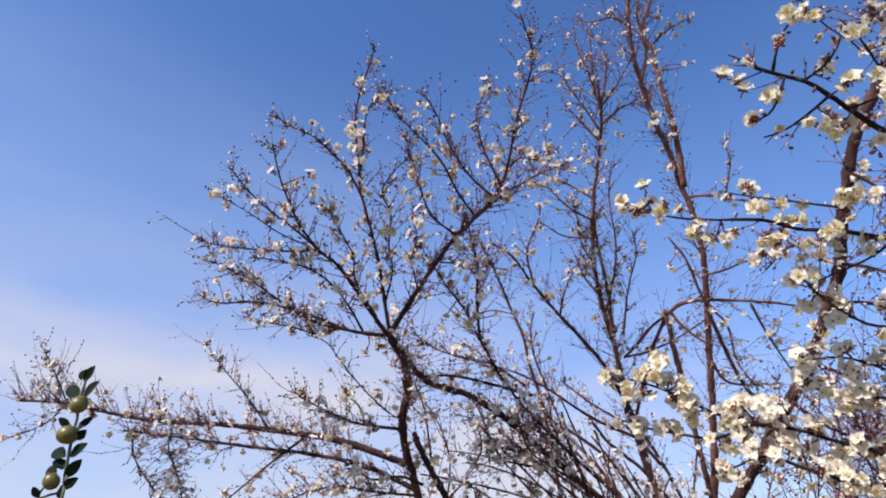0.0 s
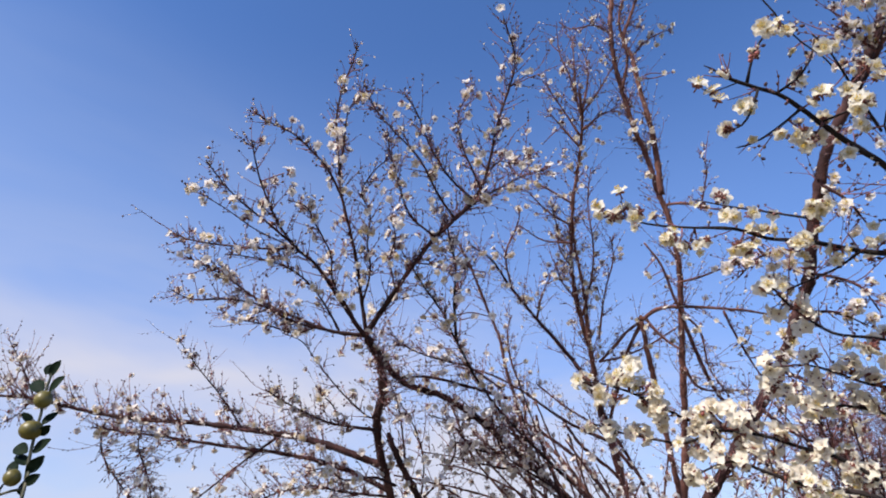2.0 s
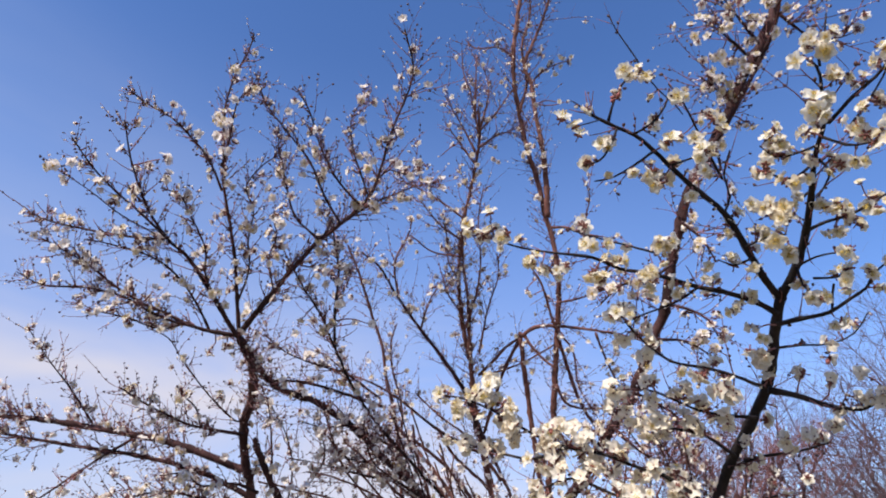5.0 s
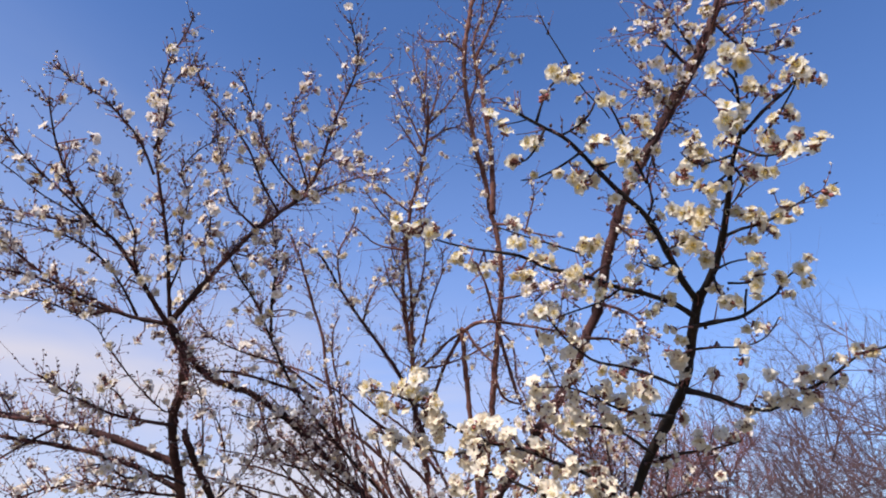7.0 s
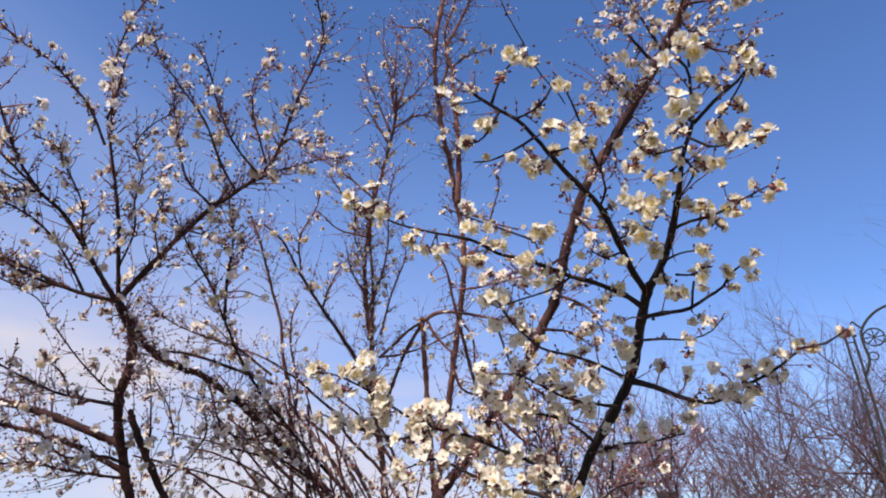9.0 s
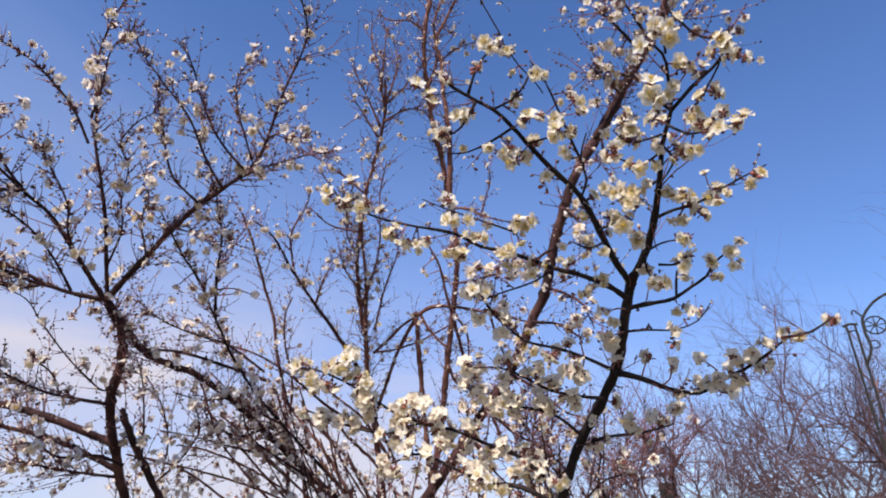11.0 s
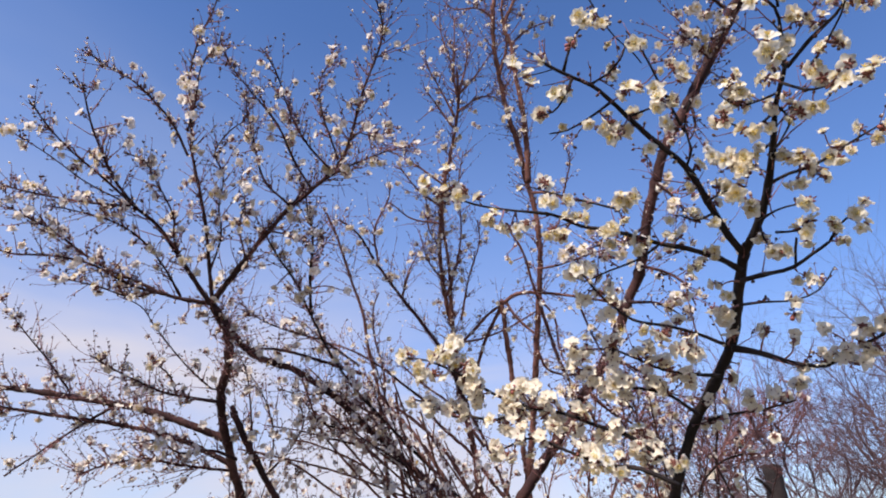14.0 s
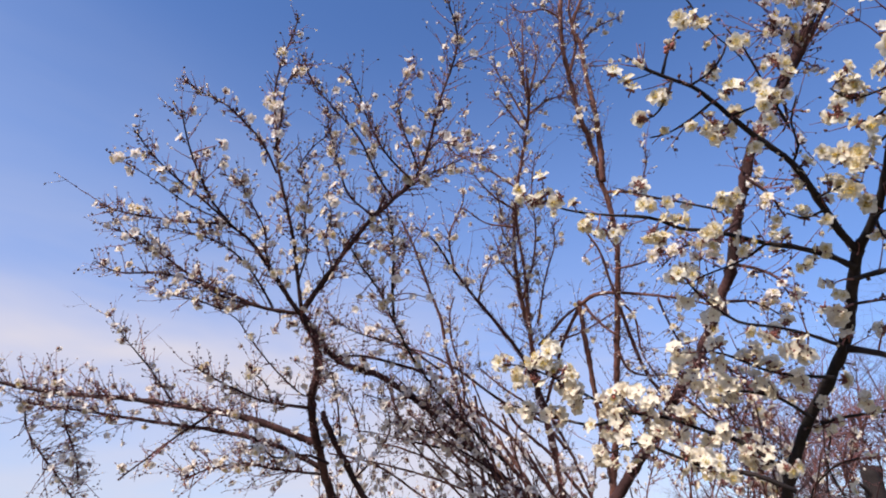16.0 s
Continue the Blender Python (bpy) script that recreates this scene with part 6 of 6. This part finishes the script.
for x, y, z, size in ((0.956, 0.734, 1.716, 0.97), (0.949, 0.727, 1.732, 0.74), (0.946, 0.751, 1.728, 0.69), (0.932, 0.767, 1.736, 0.77), (0.972, 0.722, 1.727, 0.66), (0.898, 0.839, 1.692, 0.94), (0.925, 0.872, 1.685, 0.76), (0.933, 0.831, 1.702, 0.87), (0.864, 0.866, 1.68, 0.89), (0.909, 0.785, 1.715, 0.65)):
    near.bloom_at(x, y, z, size, (x, y, z) in LONE)
near.close()


# ---- fruiting shrub shoot at the side ----
def build_shrub():
    base = Vector((-0.39, 0.64, 0))
    ob = thing("fruit_shrub", base, "slender evergreen shrub shoot with small dark leaves and green fruits", "shrub")
    rng = random.Random(21)
    s = Sheet()
    pts = [(-0.39, 0.64, -0.02), (-0.4, 0.635, 0.5), (-0.385, 0.63, 1.1)] + SHRUB_STEM
    line = spline([Vector(p) - base for p in pts], 0.02)
    s.tube(line, [0.006 - 0.0046 * k / (len(line) - 1) for k in range(len(line))], 7)
    part("stem", s.mesh("stem", [STEM_GREEN]), ob)
    s = Sheet()
    side = spline([Vector(p) - base for p in SHRUB_SIDE], 0.008)
    s.tube(side, [0.0016] * len(side), 5)
    part("side_stem", s.mesh("side_stem", [STEM_GREEN]), ob)

    def leaf(root, tip, width):
        s = Sheet()
        axis = tip - root
        across = axis.cross(Vector((rng.gauss(0, 0.5), -1, rng.gauss(0, 0.5)))).normalized()
        up = across.cross(axis).normalized()
        for offset, flip in ((0.0, False), (-0.0006, True)):
            rows = []
            for k in range(7):
                u = k / 6
                w = width * math.sin(math.pi * (0.03 + 0.94 * u)) ** 0.75
                rows.append([root + axis * u + across * w * v + up * (0.25 * w * v * v - 0.12 * axis.length * u * u + offset) for v in (-1, -0.5, 0, 0.5, 1)])
            s.grid([list(reversed(r)) for r in rows] if flip else rows)
        part("leaf", s.mesh("leaf", [LEAF]), ob)

    for root, tip in SHRUB_LEAVES:
        root, tip = Vector(root) - base, Vector(tip) - base
        leaf(root, tip, (tip - root).length * rng.uniform(0.24, 0.31))
    # leaves further down the shoot
    for k in range(34):
        z = 0.35 + 1.15 * k / 34
        q = min(line, key=lambda p: abs(p.z - z))
        a = k * 2.4
        d = Vector((math.cos(a), math.sin(a), 0.7)) * 0.02
        leaf(q, q + d, 0.0055)
    for at, rx, rz in zip(SHRUB_FRUITS, (0.0102, 0.0128, 0.0092), (0.0108, 0.0112, 0.0096)):
        s = Sheet()
        c = Vector(at) - base
        tilt = Euler((rng.gauss(0, 0.3), rng.gauss(0, 0.3), 0)).to_matrix()
        rows = []
        for k in range(13):
            a = math.pi * k / 12
            dent = 1 - 0.12 * math.exp(-((a / 0.3) ** 2))
            rows.append([c + tilt @ Vector((rx * math.sin(a) * math.cos(math.tau * j / 18), rx * math.sin(a) * math.sin(math.tau * j / 18), rz * dent * math.cos(a))) for j in range(19)])
        s.grid([list(reversed(r)) for r in rows])
        fruit = part("fruit", s.mesh("fruit", [FRUIT]), ob)
        s = Sheet()
        s.bulb(c + tilt @ Vector((0, 0, rz * 0.82)), tilt @ Vector((0, 0, 1)), 0.003, 0.0022, 0, 6, 3)
        part("stalk", s.mesh("stalk", [STEM_GREEN]), fruit)


SHRUB_STEM = [(-0.404, 0.63, 1.536), (-0.407, 0.63, 1.56), (-0.411, 0.63, 1.592), (-0.413, 0.63, 1.618), (-0.413, 0.63, 1.632), (-0.416, 0.63, 1.655), (-0.416, 0.63, 1.681), (-0.414, 0.63, 1.694)]
SHRUB_SIDE = ((-0.407, 0.63, 1.548), (-0.42, 0.63, 1.546), (-0.434, 0.63, 1.541))
SHRUB_FRUITS = ((-0.413, 0.626, 1.649), (-0.416, 0.626, 1.613), (-0.42, 0.626, 1.56))
SHRUB_LEAVES = (((-0.418, 0.63, 1.679), (-0.406, 0.622, 1.696)), ((-0.423, 0.63, 1.681), (-0.426, 0.638, 1.699)), ((-0.412, 0.63, 1.659), (-0.396, 0.622, 1.677)), ((-0.42, 0.63, 1.659), (-0.445, 0.638, 1.677)), ((-0.42, 0.63, 1.621), (-0.43, 0.622, 1.633)), ((-0.408, 0.63, 1.62), (-0.4, 0.638, 1.638)), ((-0.407, 0.63, 1.608), (-0.393, 0.622, 1.616)), ((-0.415, 0.63, 1.588), (-0.44, 0.638, 1.598)), ((-0.408, 0.63, 1.588), (-0.389, 0.622, 1.602)), ((-0.413, 0.63, 1.574), (-0.432, 0.638, 1.589)), ((-0.408, 0.63, 1.565), (-0.389, 0.622, 1.582)), ((-0.42, 0.63, 1.566), (-0.439, 0.638, 1.579)), ((-0.407, 0.63, 1.553), (-0.388, 0.622, 1.562)), ((-0.405, 0.63, 1.542), (-0.417, 0.638, 1.558)), ((-0.432, 0.63, 1.543), (-0.438, 0.622, 1.553)), ((-0.433, 0.63, 1.542), (-0.438, 0.638, 1.555)))
build_shrub()


# ---- bare trees in the distance ----
def bearing(degrees, distance, z=0.0):
    a = radians(degrees)
    return Vector((0.25 + distance * math.sin(a), -0.06 + distance * math.cos(a), z))


def bare_tree(degrees, distance, height, stems, seed, wide=0.45, dark=False):
    base = bearing(degrees, distance, -0.05)
    t = Tree("bare_tree", tuple(base), "bare winter tree with a fan of fine purplish brown branches", "tree", seed, BARK_NEAR if dark else BARK_FAR, 0.0, 1.0, "bare trees", grain=4.5, twiggy=1.4, fine=0.0012, single=0)
    rng = t.rng
    fork = base + Vector((rng.gauss(0, 0.05), rng.gauss(0, 0.05), height * rng.uniform(0.2, 0.3)))
    t.limb([base, base.lerp(fork, 0.5) + wander(rng, 0.02), fork], 0.011 * height, 0.0085 * height, twigs=0, name="trunk")
    for k in range(stems):
        a = math.tau * (k + rng.uniform(-0.3, 0.3)) / stems
        lean = Vector((math.cos(a), math.sin(a), 0)) * height * wide * rng.uniform(0.55, 1.1)
        top = fork + lean + Vector((0, 0, height * rng.uniform(0.55, 0.76)))
        mid = fork.lerp(top, 0.5) + lean * 0.2 + wander(rng, 0.045 * height)
        path = [fork, fork.lerp(mid, 0.5) + wander(rng, 0.025 * height), mid, mid.lerp(top, 0.55) + wander(rng, 0.03 * height), top]
        t.limb(path, 0.0048 * height, 0.0016, twigs=14, reach=0.15 * height, flowers=0, start=0.2, lift=0.15)
        for j in range(4):
            u = rng.uniform(0.2, 0.85)
            root = path[1].lerp(path[3], u)
            go = (lean.normalized() * rng.uniform(0.2, 0.9) + wander(rng, 0.7) + Vector((0, 0, 0.55))).normalized() * height * rng.uniform(0.16, 0.32)
            t.limb([root, root + go * 0.5 + wander(rng, 0.02 * height), root + go], 0.0028 * height, 0.0014, twigs=13, reach=0.14 * height, flowers=0, lift=0.15)
    t.close()


for seed, (degrees, distance, height, stems, wide) in enumerate((
        (29, 8.5, 2.75, 6, 0.5), (35, 7.5, 3.1, 7, 0.5), (41, 6.4, 3.25, 7, 0.52), (46, 8.0, 3.35, 7, 0.5),
        (51, 6.8, 3.2, 7, 0.5), (57.5, 6.0, 3.5, 8, 0.52), (44, 10.5, 4.4, 7, 0.55), (38, 10.0, 3.9, 7, 0.55),
        (62, 7.0, 4.2, 7, 0.55), (53, 10.0, 4.5, 7, 0.52), (25, 10.0, 2.6, 6, 0.5), (48.5, 9.5, 4.2, 7, 0.52), (33, 12.0, 3.7, 7, 0.52))):
    bare_tree(degrees, distance, height, stems, 50 + seed, wide)


# ---- cut trunk between the trees ----
def build_cut_trunk():
    base = bearing(34.3, 3.2, -0.03)
    ob = thing("cut_trunk", base, "dark cut-off tree trunk with short side stubs", "tree trunk")
    rng = random.Random(8)
    pts = [Vector((0.06, 0.02, 0)), Vector((0.03, 0.03, 0.6)), Vector((-0.02, 0, 1.2)), Vector((0, 0, 1.82))]
    line = spline(pts, 0.04)
    s = Sheet()
    s.tube(line, [(0.055 - 0.017 * k / len(line)) * rng.uniform(0.93, 1.07) for k in range(len(line))], 10)
    part("trunk", s.mesh("trunk", [BARK_NEAR]), ob)
    for z, d in ((1.66, (-0.12, -0.05, 0.1)), (1.7, (0.1, 0.1, 0.12)), (1.5, (0.12, -0.1, 0.14))):
        s = Sheet()
        q = Vector((0, 0, z))
        st = spline([q, q + Vector(d) * 0.5 + Vector((0, 0, 0.02)), q + Vector(d)], 0.03)
        s.tube(st, [0.012 - 0.007 * k / len(st) for k in range(len(st))], 7)
        part("stub", s.mesh("stub", [BARK_NEAR]), ob)


build_cut_trunk()


# ---- iron post with a scrolled bracket ----
def build_post():
    base = bearing(50.0, 4.9, -0.05)
    right = Vector((math.cos(radians(50)), -math.sin(radians(50)), 0))
    ob = thing("iron_post", base, "dark wrought-iron post with curved bracket and small spoked wheel", "post")

    def at(u, z):
        return right * u + Vector((0, 0, z + 0.05))

    def bar(name, pts, r, parent=ob, sides=7, closed=False):
        s = Sheet()
        line = pts if closed else spline(pts, 0.03)
        s.tube(line, [r] * len(line), sides)
        return part(name, s.mesh(name, [IRON]), parent)

    for u in (0.0, 0.05):
        bar("upright", [at(u, 0), at(u, 1.5), at(u, 2.94)], 0.008)
    for k in range(7):
        z = 0.5 + 0.4 * k
        bar("crossbar", [at(0, z), at(0.025, z), at(0.05, z)], 0.005)
    bar("cap", [at(-0.02, 2.94), at(0.02, 2.95), at(0.07, 2.94)], 0.009)
    bar("bracket", [at(0.05, 2.66), at(0.1, 2.76), at(0.095, 2.88), at(0.105, 2.97), at(0.165, 3.05), at(0.235, 3.1), at(0.32, 3.125), at(0.46, 3.12)], 0.009)
    bar("hook", [at(0.11, 2.99), at(0.085, 3.02), at(0.07, 3.045), at(0.055, 3.03), at(0.06, 3.015)], 0.006)

    def ring(name, u, z, r, thick):
        return bar(name, [at(u + r * math.cos(math.tau * k / 20), z + r * math.sin(math.tau * k / 20)) for k in range(21)], thick, sides=6, closed=True)

    wheel = ring("wheel", 0.165, 2.915, 0.062, 0.0055)
    for k in range(4):
        a = math.pi * k / 4
        d = right * 0.06 * math.cos(a) + Vector((0, 0, 0.06 * math.sin(a)))
        c = at(0.165, 2.915)
        bar("spoke", [c - d, c, c + d], 0.004, wheel)
    ring("scroll_ring", 0.13, 2.785, 0.027, 0.0045)
    bar("strut", [at(0.22, 2.88), at(0.34, 2.8), at(0.46, 2.74)], 0.008)


build_post()
